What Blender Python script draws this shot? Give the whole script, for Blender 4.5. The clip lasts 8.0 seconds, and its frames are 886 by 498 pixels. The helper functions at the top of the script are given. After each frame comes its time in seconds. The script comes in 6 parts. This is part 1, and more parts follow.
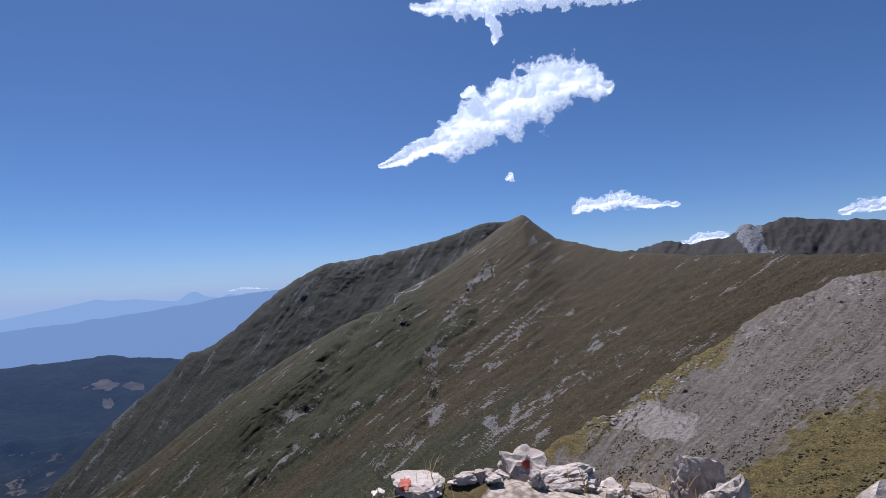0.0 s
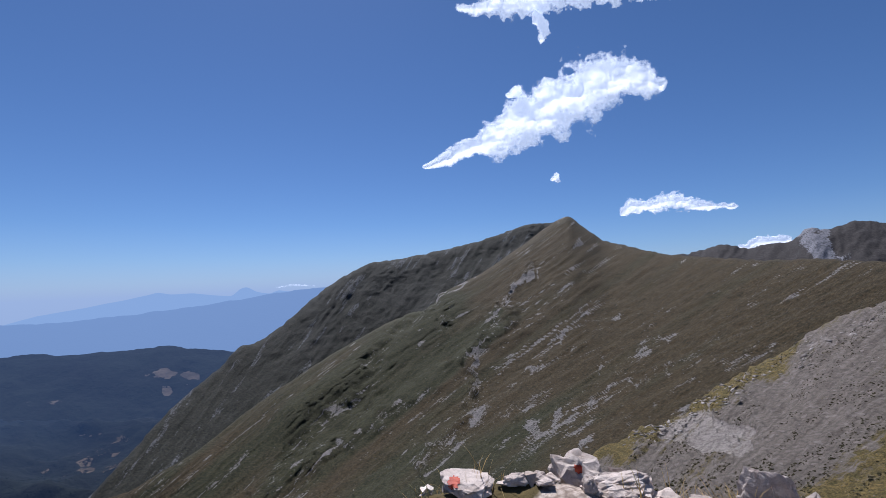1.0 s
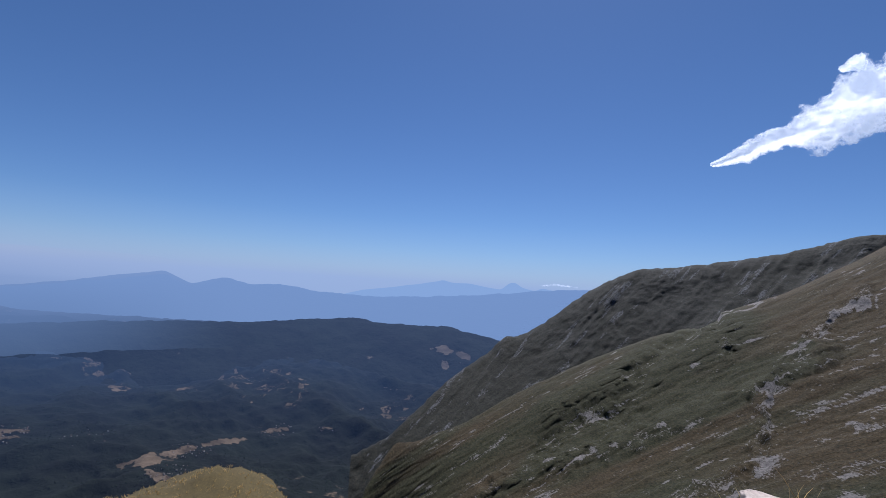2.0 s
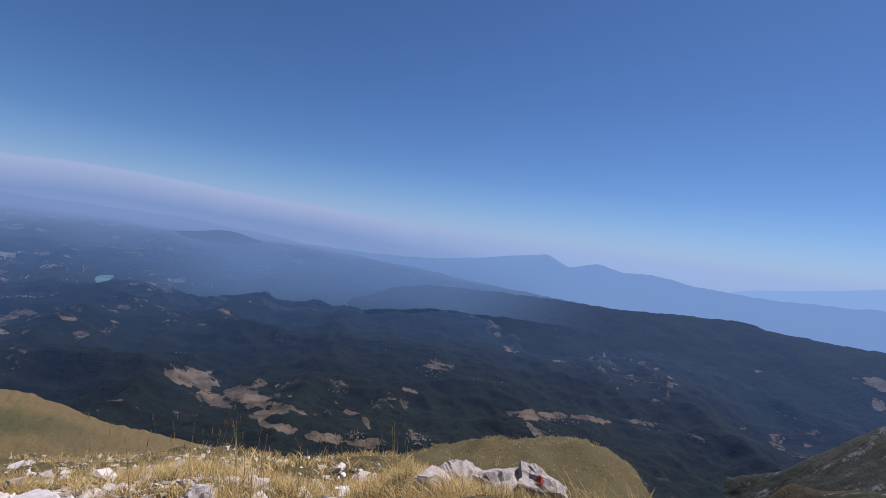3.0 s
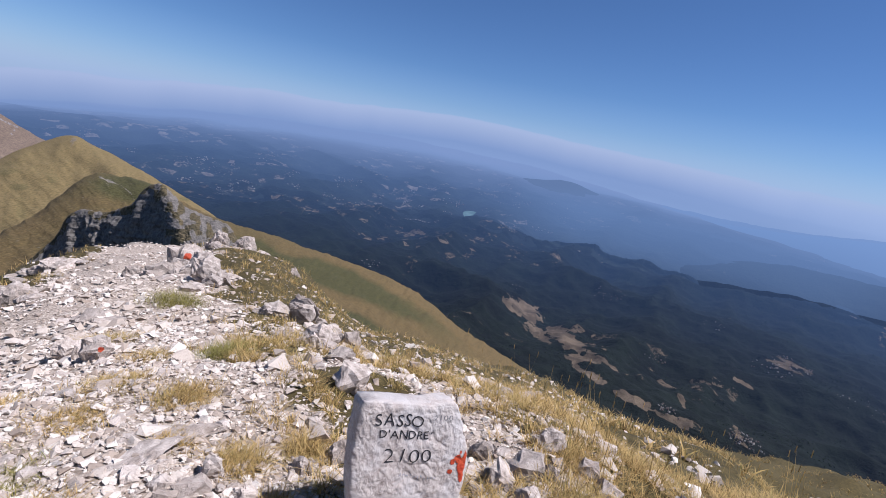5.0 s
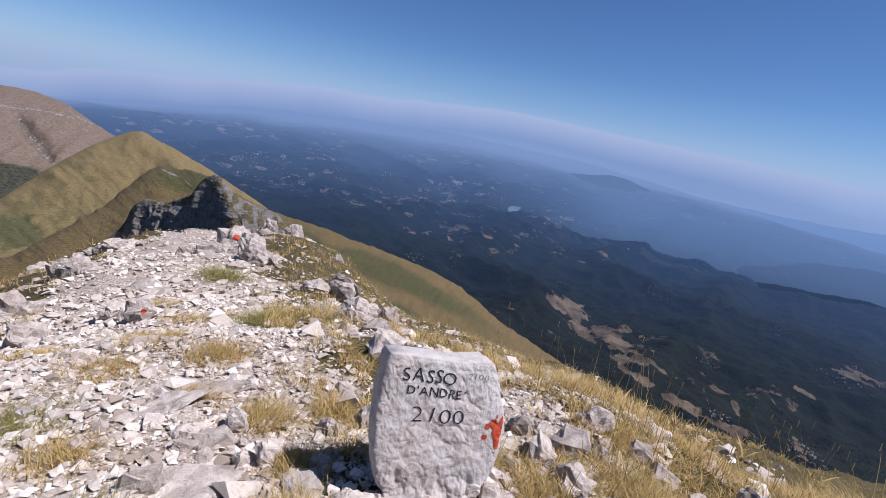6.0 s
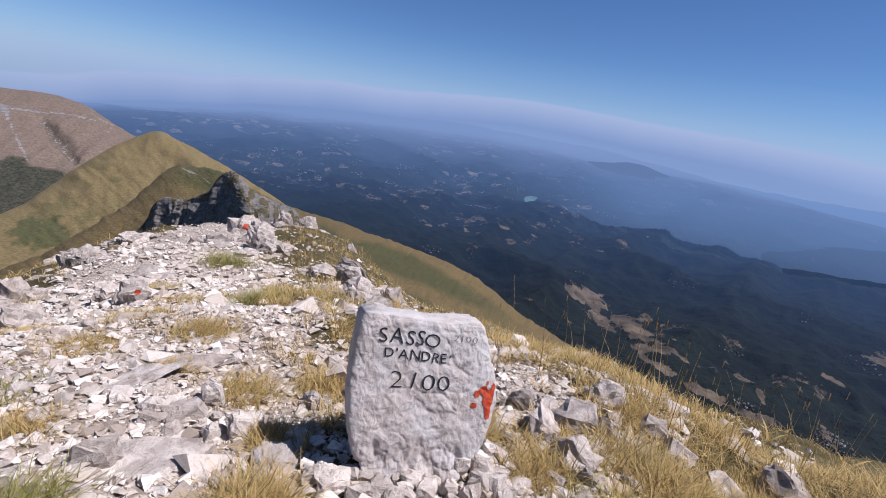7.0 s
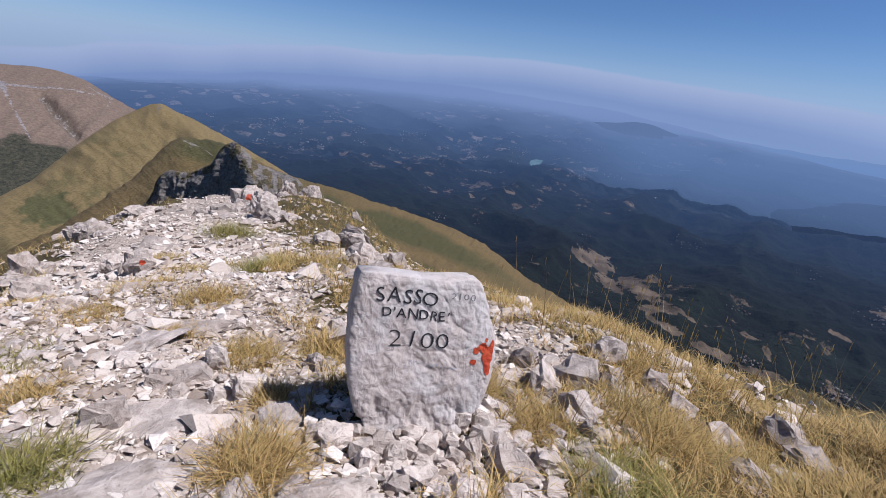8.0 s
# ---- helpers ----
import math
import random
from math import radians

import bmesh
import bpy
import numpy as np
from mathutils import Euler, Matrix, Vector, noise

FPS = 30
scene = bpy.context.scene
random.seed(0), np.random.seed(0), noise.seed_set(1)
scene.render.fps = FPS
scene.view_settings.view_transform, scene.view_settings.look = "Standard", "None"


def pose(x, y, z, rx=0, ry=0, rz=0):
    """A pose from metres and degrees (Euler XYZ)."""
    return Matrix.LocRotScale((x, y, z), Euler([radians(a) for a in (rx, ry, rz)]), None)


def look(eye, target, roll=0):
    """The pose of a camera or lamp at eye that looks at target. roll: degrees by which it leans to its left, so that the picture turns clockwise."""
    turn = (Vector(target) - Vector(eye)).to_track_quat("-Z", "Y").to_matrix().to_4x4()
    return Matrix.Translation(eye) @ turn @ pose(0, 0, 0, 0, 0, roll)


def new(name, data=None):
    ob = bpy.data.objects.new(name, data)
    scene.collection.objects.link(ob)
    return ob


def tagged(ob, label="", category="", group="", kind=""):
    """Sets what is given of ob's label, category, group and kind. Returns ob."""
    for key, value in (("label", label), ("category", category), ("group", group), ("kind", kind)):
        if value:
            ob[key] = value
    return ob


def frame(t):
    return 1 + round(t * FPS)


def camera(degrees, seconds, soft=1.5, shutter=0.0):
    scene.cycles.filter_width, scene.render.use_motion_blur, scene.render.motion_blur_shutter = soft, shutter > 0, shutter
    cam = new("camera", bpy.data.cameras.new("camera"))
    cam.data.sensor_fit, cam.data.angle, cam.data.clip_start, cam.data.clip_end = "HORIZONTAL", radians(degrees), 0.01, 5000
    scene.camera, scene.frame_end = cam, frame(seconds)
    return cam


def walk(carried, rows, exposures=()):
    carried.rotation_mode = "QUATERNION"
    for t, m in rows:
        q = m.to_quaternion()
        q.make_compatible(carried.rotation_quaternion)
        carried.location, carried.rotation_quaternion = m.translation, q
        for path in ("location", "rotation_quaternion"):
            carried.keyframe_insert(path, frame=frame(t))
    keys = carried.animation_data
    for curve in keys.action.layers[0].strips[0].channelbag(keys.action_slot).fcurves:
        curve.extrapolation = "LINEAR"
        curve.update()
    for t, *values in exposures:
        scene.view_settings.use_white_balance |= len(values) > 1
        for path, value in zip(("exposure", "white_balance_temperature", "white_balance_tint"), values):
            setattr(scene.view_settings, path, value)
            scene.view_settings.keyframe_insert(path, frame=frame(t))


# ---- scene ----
cam = camera(86.47, 8.0, soft=0.6)
ROWS = [
    (0.0, 1.093, 0.667, 2.175, 93.96, 3.62, 4.23), (0.5, 1.073, 0.666, 2.17, 94.08, 3.47, 4.88), (1.0, 1.049, 0.676, 2.163, 94.3, 2.45, 9.4),
    (1.2, 1.035, 0.672, 2.162, 94.24, 1.47, 14.27), (2.3, 0.928, 0.512, 2.025, 93.01, -5.62, 52.0), (2.5, 0.904, 0.493, 2.015, 91.64, -6.67, 60.28),
    (3.0, 0.791, 0.389, 2.006, 88.52, -7.42, 83.81), (3.5, 0.612, 0.359, 2.015, 83.48, -8.39, 100.38), (4.0, 0.588, 0.331, 2.015, 79.78, -7.43, 112.49),
    (4.5, 0.507, 0.152, 1.973, 78.63, -7.24, 116.19), (5.0, 0.428, -0.038, 1.876, 76.56, -10.29, 123.71), (5.2, 0.426, -0.056, 1.836, 75.85, -10.78, 125.37),
    (6.5, 0.119, -0.06, 1.498, 74.73, -9.08, 130.32), (7.0, 0.036, -0.025, 1.432, 73.73, -8.32, 130.88), (7.5, 0.008, -0.005, 1.394, 70.59, -7.04, 131.11),
    (8.0, 0.0, 0.0, 1.4, 69.65, -6.68, 131.13),
]
PATH = [(t, pose(*p)) for t, *p in ROWS]
walk(cam, PATH, [(0.0, 0.60, 5110, 14), (1.0, 0.60, 5110, 14), (2.5, 0.55, 5110, 14), (3.0, 0.58, 5110, 14), (4.0, 0.75, 5110, 14), (6.5, 0.68, 5110, 14), (7.5, 0.70, 5110, 14), (8.0, 0.58, 5110, 14)])

# ---- sky and sun ----
SUN_BEARING, SUN_HEIGHT = 28.0, 57.0      # degrees: to the left of +y, and above the horizon
world = bpy.data.worlds.new("sky")
scene.world = world
world.use_nodes = True
wn = world.node_tree.nodes
sky = wn.new("ShaderNodeTexSky")
sky.sky_type, sky.sun_disc = "NISHITA", False
sky.sun_elevation, sky.sun_rotation = radians(SUN_HEIGHT), radians(-SUN_BEARING)
sky.altitude, sky.air_density, sky.dust_density, sky.ozone_density = 2100, 1.0, 0.9, 4.0
world.node_tree.links.new(sky.outputs[0], wn["Background"].inputs[0])
wn["Background"].inputs[1].default_value = 0.045
sun = new("sun", bpy.data.lights.new("sun", "SUN"))
sun.data.energy, sun.data.angle, sun.data.color = 4.6, radians(0.5), (1.0, 0.86, 0.70)
a, h = radians(SUN_BEARING), radians(SUN_HEIGHT)
sun.matrix_world = look((0, 0, 0), (math.sin(a) * math.cos(h), -math.cos(a) * math.cos(h), -math.sin(h)))
sun.location = (-30, 40, 60)


# ---- materials ----
class Nodes:
    """Short hands for building a material's nodes."""

    def __init__(self, name, rough=0.9):
        self.mat = bpy.data.materials.new(name)
        self.mat.use_nodes = True
        self.tree = self.mat.node_tree
        self.bsdf = self.tree.nodes["Principled BSDF"]
        self.bsdf.inputs["Roughness"].default_value = rough
        self.bsdf.inputs["Specular IOR Level"].default_value = 0.25
        self.where = self.tree.nodes.new("ShaderNodeNewGeometry").outputs["Position"]

    def add(self, kind, **values):
        node = self.tree.nodes.new(kind)
        for key, value in values.items():
            node.inputs[key.replace("_", " ")].default_value = value
        return node

    def link(self, out, into):
        self.tree.links.new(out, into)
        return self

    def noise(self, scale, detail=4, rough=0.6, stretch=None, warp=0.0):
        node = self.add("ShaderNodeTexNoise", Scale=scale, Detail=detail, Roughness=rough, Distortion=warp)
        out = self.where
        if stretch:
            mapping = self.add("ShaderNodeMapping")
            mapping.inputs["Scale"].default_value = stretch
            self.link(out, mapping.inputs["Vector"])
            out = mapping.outputs[0]
        self.link(out, node.inputs["Vector"])
        return node.outputs["Fac"]

    def cells(self, scale, feature="F1", output="Distance"):
        node = self.add("ShaderNodeTexVoronoi", Scale=scale)
        node.feature = feature
        self.link(self.where, node.inputs["Vector"])
        return node.outputs[output]

    def attr(self, name):
        node = self.add("ShaderNodeAttribute")
        node.attribute_name = name
        return node.outputs["Fac"]

    def ramp(self, fac, *stops):
        node = self.add("ShaderNodeValToRGB")
        while len(node.color_ramp.elements) < len(stops):
            node.color_ramp.elements.new(0.5)
        for element, (place, colour) in zip(node.color_ramp.elements, stops):
            element.position = place
            element.color = (colour, colour, colour, 1) if isinstance(colour, (int, float)) else (*colour, 1)
        self.link(fac, node.inputs[0])
        return node.outputs[0]

    def mix(self, fac, a, b, blend="MIX"):
        node = self.tree.nodes.new("ShaderNodeMix")
        node.data_type, node.blend_type = "RGBA", blend
        for value, socket in ((fac, node.inputs[0]), (a, node.inputs[6]), (b, node.inputs[7])):
            if isinstance(value, bpy.types.NodeSocket):
                self.link(value, socket)
            elif isinstance(value, (int, float)):
                socket.default_value = value
            else:
                socket.default_value = (*value, 1)
        return node.outputs[2]

    def maths(self, kind, a, b=0.0):
        node = self.tree.nodes.new("ShaderNodeMath")
        node.operation = kind
        for value, socket in ((a, node.inputs[0]), (b, node.inputs[1])):
            if isinstance(value, bpy.types.NodeSocket):
                self.link(value, socket)
            else:
                socket.default_value = value
        return node.outputs[0]

    def bump(self, height, strength, distance):
        node = self.add("ShaderNodeBump", Strength=strength, Distance=distance)
        self.link(height, node.inputs["Height"])
        last = self.bsdf.inputs["Normal"]
        if last.is_linked:
            self.link(last.links[0].from_socket, node.inputs["Normal"])
        return self.link(node.outputs[0], last)

    def done(self, colour):
        if isinstance(colour, bpy.types.NodeSocket):
            self.link(colour, self.bsdf.inputs["Base Color"])
        else:
            self.bsdf.inputs["Base Color"].default_value = (*colour, 1)
        return self.mat


def hill_material(name, dry, green, rock, fine, coarse, bump=1.0, grain=(5.0, 1.2), rills=0.6, tips=0.16, thin=1.0, speckle=0.7, mottle=0.5):
    """Mountain grass with rock and scree where the surface's own cover says so; fine and coarse: noise per metre.
    grain: how often the turf changes across and along the slope's fall line, per degree."""
    n = Nodes(name, 0.95)
    big, small = n.noise(coarse, 5), n.noise(fine, 6, 0.7)
    fall = n.add("ShaderNodeCombineXYZ")
    n.link(n.maths("MULTIPLY", n.attr("across"), grain[0]), fall.inputs[0]).link(n.maths("MULTIPLY", n.attr("down"), grain[1]), fall.inputs[1])
    rill = n.add("ShaderNodeTexNoise", Scale=1.0, Detail=9, Roughness=0.74, Distortion=0.35)
    n.link(fall.outputs[0], rill.inputs["Vector"])
    rill = rill.outputs["Fac"]
    lean = n.maths("ADD", n.attr("green"), n.maths("MULTIPLY", n.maths("SUBTRACT", n.mix(0.5, big, rill), 0.5), 1.1))
    grass = n.mix(n.ramp(lean, (0.25, 0.0), (0.75, 1.0)), dry, green)
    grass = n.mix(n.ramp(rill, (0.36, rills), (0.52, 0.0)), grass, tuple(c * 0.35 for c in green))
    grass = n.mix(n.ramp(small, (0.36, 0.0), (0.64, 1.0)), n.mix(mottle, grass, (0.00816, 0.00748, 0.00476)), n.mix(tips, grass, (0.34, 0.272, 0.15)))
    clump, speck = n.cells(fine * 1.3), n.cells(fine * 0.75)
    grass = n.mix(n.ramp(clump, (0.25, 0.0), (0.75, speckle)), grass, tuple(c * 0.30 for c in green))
    chance = n.maths("ADD", n.cells(fine * 0.75, "F1", "Color"), n.maths("MULTIPLY", n.attr("rock"), 0.35))
    loose = n.maths("MULTIPLY", n.ramp(chance, (0.90, 0.0), (0.96, 1.0)), n.ramp(speck, (0.22, 1.0), (0.38, 0.0)))
    grass = n.mix(n.maths("MULTIPLY", loose, speckle), grass, tuple(c * 0.8 for c in rock))
    stone = n.mix(n.ramp(small, (0.36, 0.0), (0.62, 1.0)), tuple(c * 0.35 for c in rock), rock)
    stone = n.mix(n.ramp(n.attr("rock"), (0.55, 0.0), (1.0, 1.0)), n.mix(1.0, stone, (thin, thin, thin), "MULTIPLY"), stone)
    edge = n.maths("ADD", n.attr("rock"), n.maths("MULTIPLY", n.maths("SUBTRACT", n.mix(0.6, small, rill), 0.5), 1.8))
    cover = n.ramp(edge, (0.46, 0.0), (0.56, 1.0))
    n.bump(small, 0.5 * bump, 0.6 / fine).bump(rill, 0.55 * bump, 1.1 / fine)
    return n.done(n.mix(cover, grass, stone))


def scree_material():
    """Grey-brown scree that has run down in streaks, bare pale slabs, and turf creeping in."""
    n = Nodes("scree", 0.95)
    fall = n.add("ShaderNodeCombineXYZ")
    n.link(n.maths("MULTIPLY", n.attr("across"), 2.4), fall.inputs[0]).link(n.maths("MULTIPLY", n.attr("down"), 0.35), fall.inputs[1])
    rill = n.add("ShaderNodeTexNoise", Scale=1.0, Detail=8, Roughness=0.7, Distortion=0.5)
    n.link(fall.outputs[0], rill.inputs["Vector"])
    rill, small, fine = rill.outputs["Fac"], n.noise(0.45, 7, 0.78), n.noise(1.7, 5, 0.75)
    stone = n.mix(n.ramp(rill, (0.3, 0.0), (0.68, 1.0)), (0.105, 0.088, 0.069), (0.255, 0.220, 0.187))
    stone = n.mix(n.ramp(small, (0.5, 0.0), (0.75, 0.6)), stone, (0.100, 0.080, 0.056))
    stone = n.mix(n.ramp(n.maths("ADD", n.attr("pale"), n.maths("MULTIPLY", n.maths("SUBTRACT", small, 0.5), 0.8)), (0.45, 0.0), (0.6, 1.0)), stone, n.mix(n.ramp(rill, (0.3, 0.0), (0.7, 1.0)), (0.25, 0.220, 0.192), (0.37, 0.330, 0.295)))
    stone = n.mix(n.ramp(fine, (0.3, 0.55), (0.46, 0.0)), stone, (0.030, 0.025, 0.019))
    turf = n.mix(n.ramp(small, (0.35, 0.0), (0.65, 1.0)), (0.098, 0.086, 0.025), (0.29, 0.210, 0.070))
    turf = n.mix(n.ramp(fine, (0.3, 0.7), (0.55, 0.0)), turf, (0.018, 0.017, 0.007))
    edge = n.maths("ADD", n.attr("rock"), n.maths("MULTIPLY", n.maths("SUBTRACT", n.mix(0.5, small, rill), 0.5), 1.6))
    block, dot = n.cells(0.9), n.cells(2.6)
    stone = n.mix(n.ramp(block, (0.42, 0.0), (0.75, 0.35)), stone, (0.040, 0.034, 0.026))
    stone = n.mix(n.ramp(n.cells(0.9, "F1", "Color"), (0.72, 0.0), (0.95, 0.55)), stone, (0.30, 0.266, 0.236))
    turf = n.mix(n.ramp(dot, (0.4, 0.0), (0.75, 0.5)), turf, (0.016, 0.016, 0.006))
    n.bump(fine, 0.9, 0.5).bump(small, 0.9, 1.8).bump(rill, 0.7, 1.8).bump(block, -0.4, 0.4)
    return n.done(n.mix(n.ramp(edge, (0.44, 0.0), (0.56, 1.0)), turf, stone))


def distance_from_summit(n):
    split = n.add("ShaderNodeSeparateXYZ")
    n.link(n.where, split.inputs[0])
    return n.maths("SQRT", n.maths("ADD", n.maths("POWER", split.outputs[0], 2.0), n.maths("POWER", split.outputs[1], 2.0))), split.outputs[2]


# haze painted as glow on far surfaces: share of the distance (0 to 5000 m), and its colour
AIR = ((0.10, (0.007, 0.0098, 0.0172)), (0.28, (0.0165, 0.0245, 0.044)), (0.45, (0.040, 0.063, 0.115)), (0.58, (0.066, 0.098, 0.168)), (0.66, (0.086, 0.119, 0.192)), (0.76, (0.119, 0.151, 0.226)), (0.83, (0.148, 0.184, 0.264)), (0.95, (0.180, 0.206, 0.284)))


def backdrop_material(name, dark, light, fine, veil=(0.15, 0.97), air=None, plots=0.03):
    """Far woods and fields with the light of the air mixed in as emission, which grows with the distance from the
    summit.
    """
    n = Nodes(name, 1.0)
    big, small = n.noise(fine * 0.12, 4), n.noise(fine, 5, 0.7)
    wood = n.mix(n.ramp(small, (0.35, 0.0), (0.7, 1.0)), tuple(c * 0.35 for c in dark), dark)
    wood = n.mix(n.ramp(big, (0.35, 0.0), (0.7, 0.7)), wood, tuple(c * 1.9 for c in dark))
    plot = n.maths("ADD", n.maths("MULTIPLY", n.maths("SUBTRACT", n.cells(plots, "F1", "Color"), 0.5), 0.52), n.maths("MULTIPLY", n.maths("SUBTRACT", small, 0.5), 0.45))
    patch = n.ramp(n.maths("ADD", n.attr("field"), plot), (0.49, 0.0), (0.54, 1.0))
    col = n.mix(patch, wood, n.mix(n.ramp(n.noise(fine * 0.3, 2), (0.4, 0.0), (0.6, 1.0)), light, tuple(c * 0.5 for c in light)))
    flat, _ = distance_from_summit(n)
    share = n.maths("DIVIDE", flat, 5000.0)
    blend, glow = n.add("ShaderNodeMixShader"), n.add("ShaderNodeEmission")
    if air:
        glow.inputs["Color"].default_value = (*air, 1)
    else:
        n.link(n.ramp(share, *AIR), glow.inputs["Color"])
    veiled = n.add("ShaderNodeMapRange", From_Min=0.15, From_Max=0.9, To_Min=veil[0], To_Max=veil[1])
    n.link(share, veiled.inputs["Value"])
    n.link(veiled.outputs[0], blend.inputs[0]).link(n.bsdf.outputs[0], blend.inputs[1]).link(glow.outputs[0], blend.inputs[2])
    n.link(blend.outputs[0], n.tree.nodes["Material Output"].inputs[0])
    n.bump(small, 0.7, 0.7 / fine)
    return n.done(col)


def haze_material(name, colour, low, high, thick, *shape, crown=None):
    """A glowing sheet in place of a far bank of haze, which thins out below and ends above, and towards its two ends.
    """
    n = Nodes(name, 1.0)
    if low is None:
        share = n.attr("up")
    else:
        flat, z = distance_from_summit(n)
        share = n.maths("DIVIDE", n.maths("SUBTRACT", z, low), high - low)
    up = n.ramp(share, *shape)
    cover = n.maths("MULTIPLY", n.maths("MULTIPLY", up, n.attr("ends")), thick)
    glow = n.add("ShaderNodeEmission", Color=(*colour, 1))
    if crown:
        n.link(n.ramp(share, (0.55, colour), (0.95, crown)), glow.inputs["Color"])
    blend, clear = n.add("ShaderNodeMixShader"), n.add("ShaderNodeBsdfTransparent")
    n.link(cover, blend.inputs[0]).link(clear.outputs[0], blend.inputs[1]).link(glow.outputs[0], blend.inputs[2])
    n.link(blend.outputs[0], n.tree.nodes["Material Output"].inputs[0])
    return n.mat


# ---- terrain numbers and functions ----
def rnd3(xi, yi, zi):
    h = (xi.astype(np.uint32) * np.uint32(374761393)) ^ (yi.astype(np.uint32) * np.uint32(668265263)) ^ (zi.astype(np.uint32) * np.uint32(1274126177))
    h = (h ^ (h >> np.uint32(13))) * np.uint32(1103515245)
    h = (h ^ (h >> np.uint32(16))) * np.uint32(2246822519)
    return ((h ^ (h >> np.uint32(15))) & np.uint32(0xFFFFFF)).astype(np.float64) / 16777215.0


def vnoise(x, y, z=0.0):
    """Value noise, 0 to 1, on arrays."""
    x, y, z = np.broadcast_arrays(np.asarray(x, float), np.asarray(y, float), np.asarray(z, float))
    xi, yi, zi = np.floor(x).astype(np.int64), np.floor(y).astype(np.int64), np.floor(z).astype(np.int64)
    fx, fy, fz = x - xi, y - yi, z - zi
    fx, fy, fz = (f * f * f * (f * (f * 6 - 15) + 10) for f in (fx, fy, fz))
    out = 0.0
    for a in (0, 1):
        for b in (0, 1):
            for c in (0, 1):
                w = (fx if a else 1 - fx) * (fy if b else 1 - fy) * (fz if c else 1 - fz)
                out = out + w * rnd3(xi + a, yi + b, zi + c)
    return out


def fbm(x, y, z=0.0, octaves=4, gain=0.5):
    """Layered noise, about -1 to 1."""
    total, amp, norm = 0.0, 1.0, 0.0
    for k in range(octaves):
        f = 2.03 ** k
        total = total + amp * (2 * vnoise(np.asarray(x) * f + 17.3 * k, np.asarray(y) * f - 9.1 * k, np.asarray(z) * f + 4.7 * k) - 1)
        norm += amp
        amp *= gain
    return total / norm * 1.6


def ridged(x, y, z=0.0, octaves=4, gain=0.5):
    total, amp, norm = 0.0, 1.0, 0.0
    for k in range(octaves):
        f = 2.1 ** k
        total = total + amp * (1 - np.abs(2 * vnoise(np.asarray(x) * f + 31.7 * k, np.asarray(y) * f + 5.3 * k, z) - 1))
        norm += amp
        amp *= gain
    return total / norm


def step(a, b, v):
    t = np.clip((np.asarray(v, float) - a) / (b - a), 0, 1)
    return t * t * (3 - 2 * t)


def along(a, rows, column, soft=0.9):
    """Smooth interpolation of a column of control rows, whose first column is the bearing."""
    rows = np.asarray(rows, float)
    rows = rows[np.argsort(rows[:, 0])]
    offs = soft * np.array([-1, -0.5, 0.0, 0.5, 1])
    return np.mean([np.interp(np.asarray(a) + o, rows[:, 0], rows[:, column]) for o in offs], axis=0)


def near_line(az, el, line, width):
    """1 on a line of bearings and height angles, falling to 0 at about twice the width from it, in degrees."""
    best = np.full(np.shape(az), 1e9)
    for (a0, e0), (a1, e1) in zip(line[:-1], line[1:]):
        dx, dy = a1 - a0, e1 - e0
        t = np.clip(((az - a0) * dx + (el - e0) * dy) / (dx * dx + dy * dy), 0, 1)
        best = np.minimum(best, (az - a0 - t * dx) ** 2 + (el - e0 - t * dy) ** 2)
    return np.exp(-best / width ** 2)


# The ground on which the walker stands: bearing, distance of its edge, height of its edge.
EDGE = [(-180, 10, -3), (-100, 8, -2), (-60, 15, -7.6), (-48, 15, -7.4), (-42, 9, -2.4), (-36, 5.5, 0.4), (-31, 5.0, 0.5), (-25, 4.6, 0.1), (0, 4.2, 0.1),
        (15, 4.2, 0.0), (25, 4.4, -0.6), (35, 5, -1.8), (48, 8, -4.6), (51.5, 20, -10.5), (53.6, 38, -16.2), (55, 45, -18.2), (58.5, 60, -22.0), (62, 70, -24),
        (70, 65, -24), (80, 50, -20.6), (88, 40, -17.9), (97, 30, -14), (107, 28, -11.6), (112, 28, -11.9), (118, 25, -10.3),
        (125, 22, -8.4), (131.5, 20, -7.2), (139, 25, -6.5), (145, 30, -6.8), (153, 32, -7.5), (161, 25, -5.85),
        (168, 18, -4.45), (172, 15, -3.95), (175, 12, -3.3), (180, 10, -3)]


def plane_height(x, y):
    return 0.30 + 0.10 * x + np.where(y > 0, 0.27, 0.13) * np.minimum(y, 2.9) - 0.6 * np.maximum(y - 2.9, 0) - 0.14 * np.maximum(x - 1.2, 0) * step(0.8, 2.2, y)


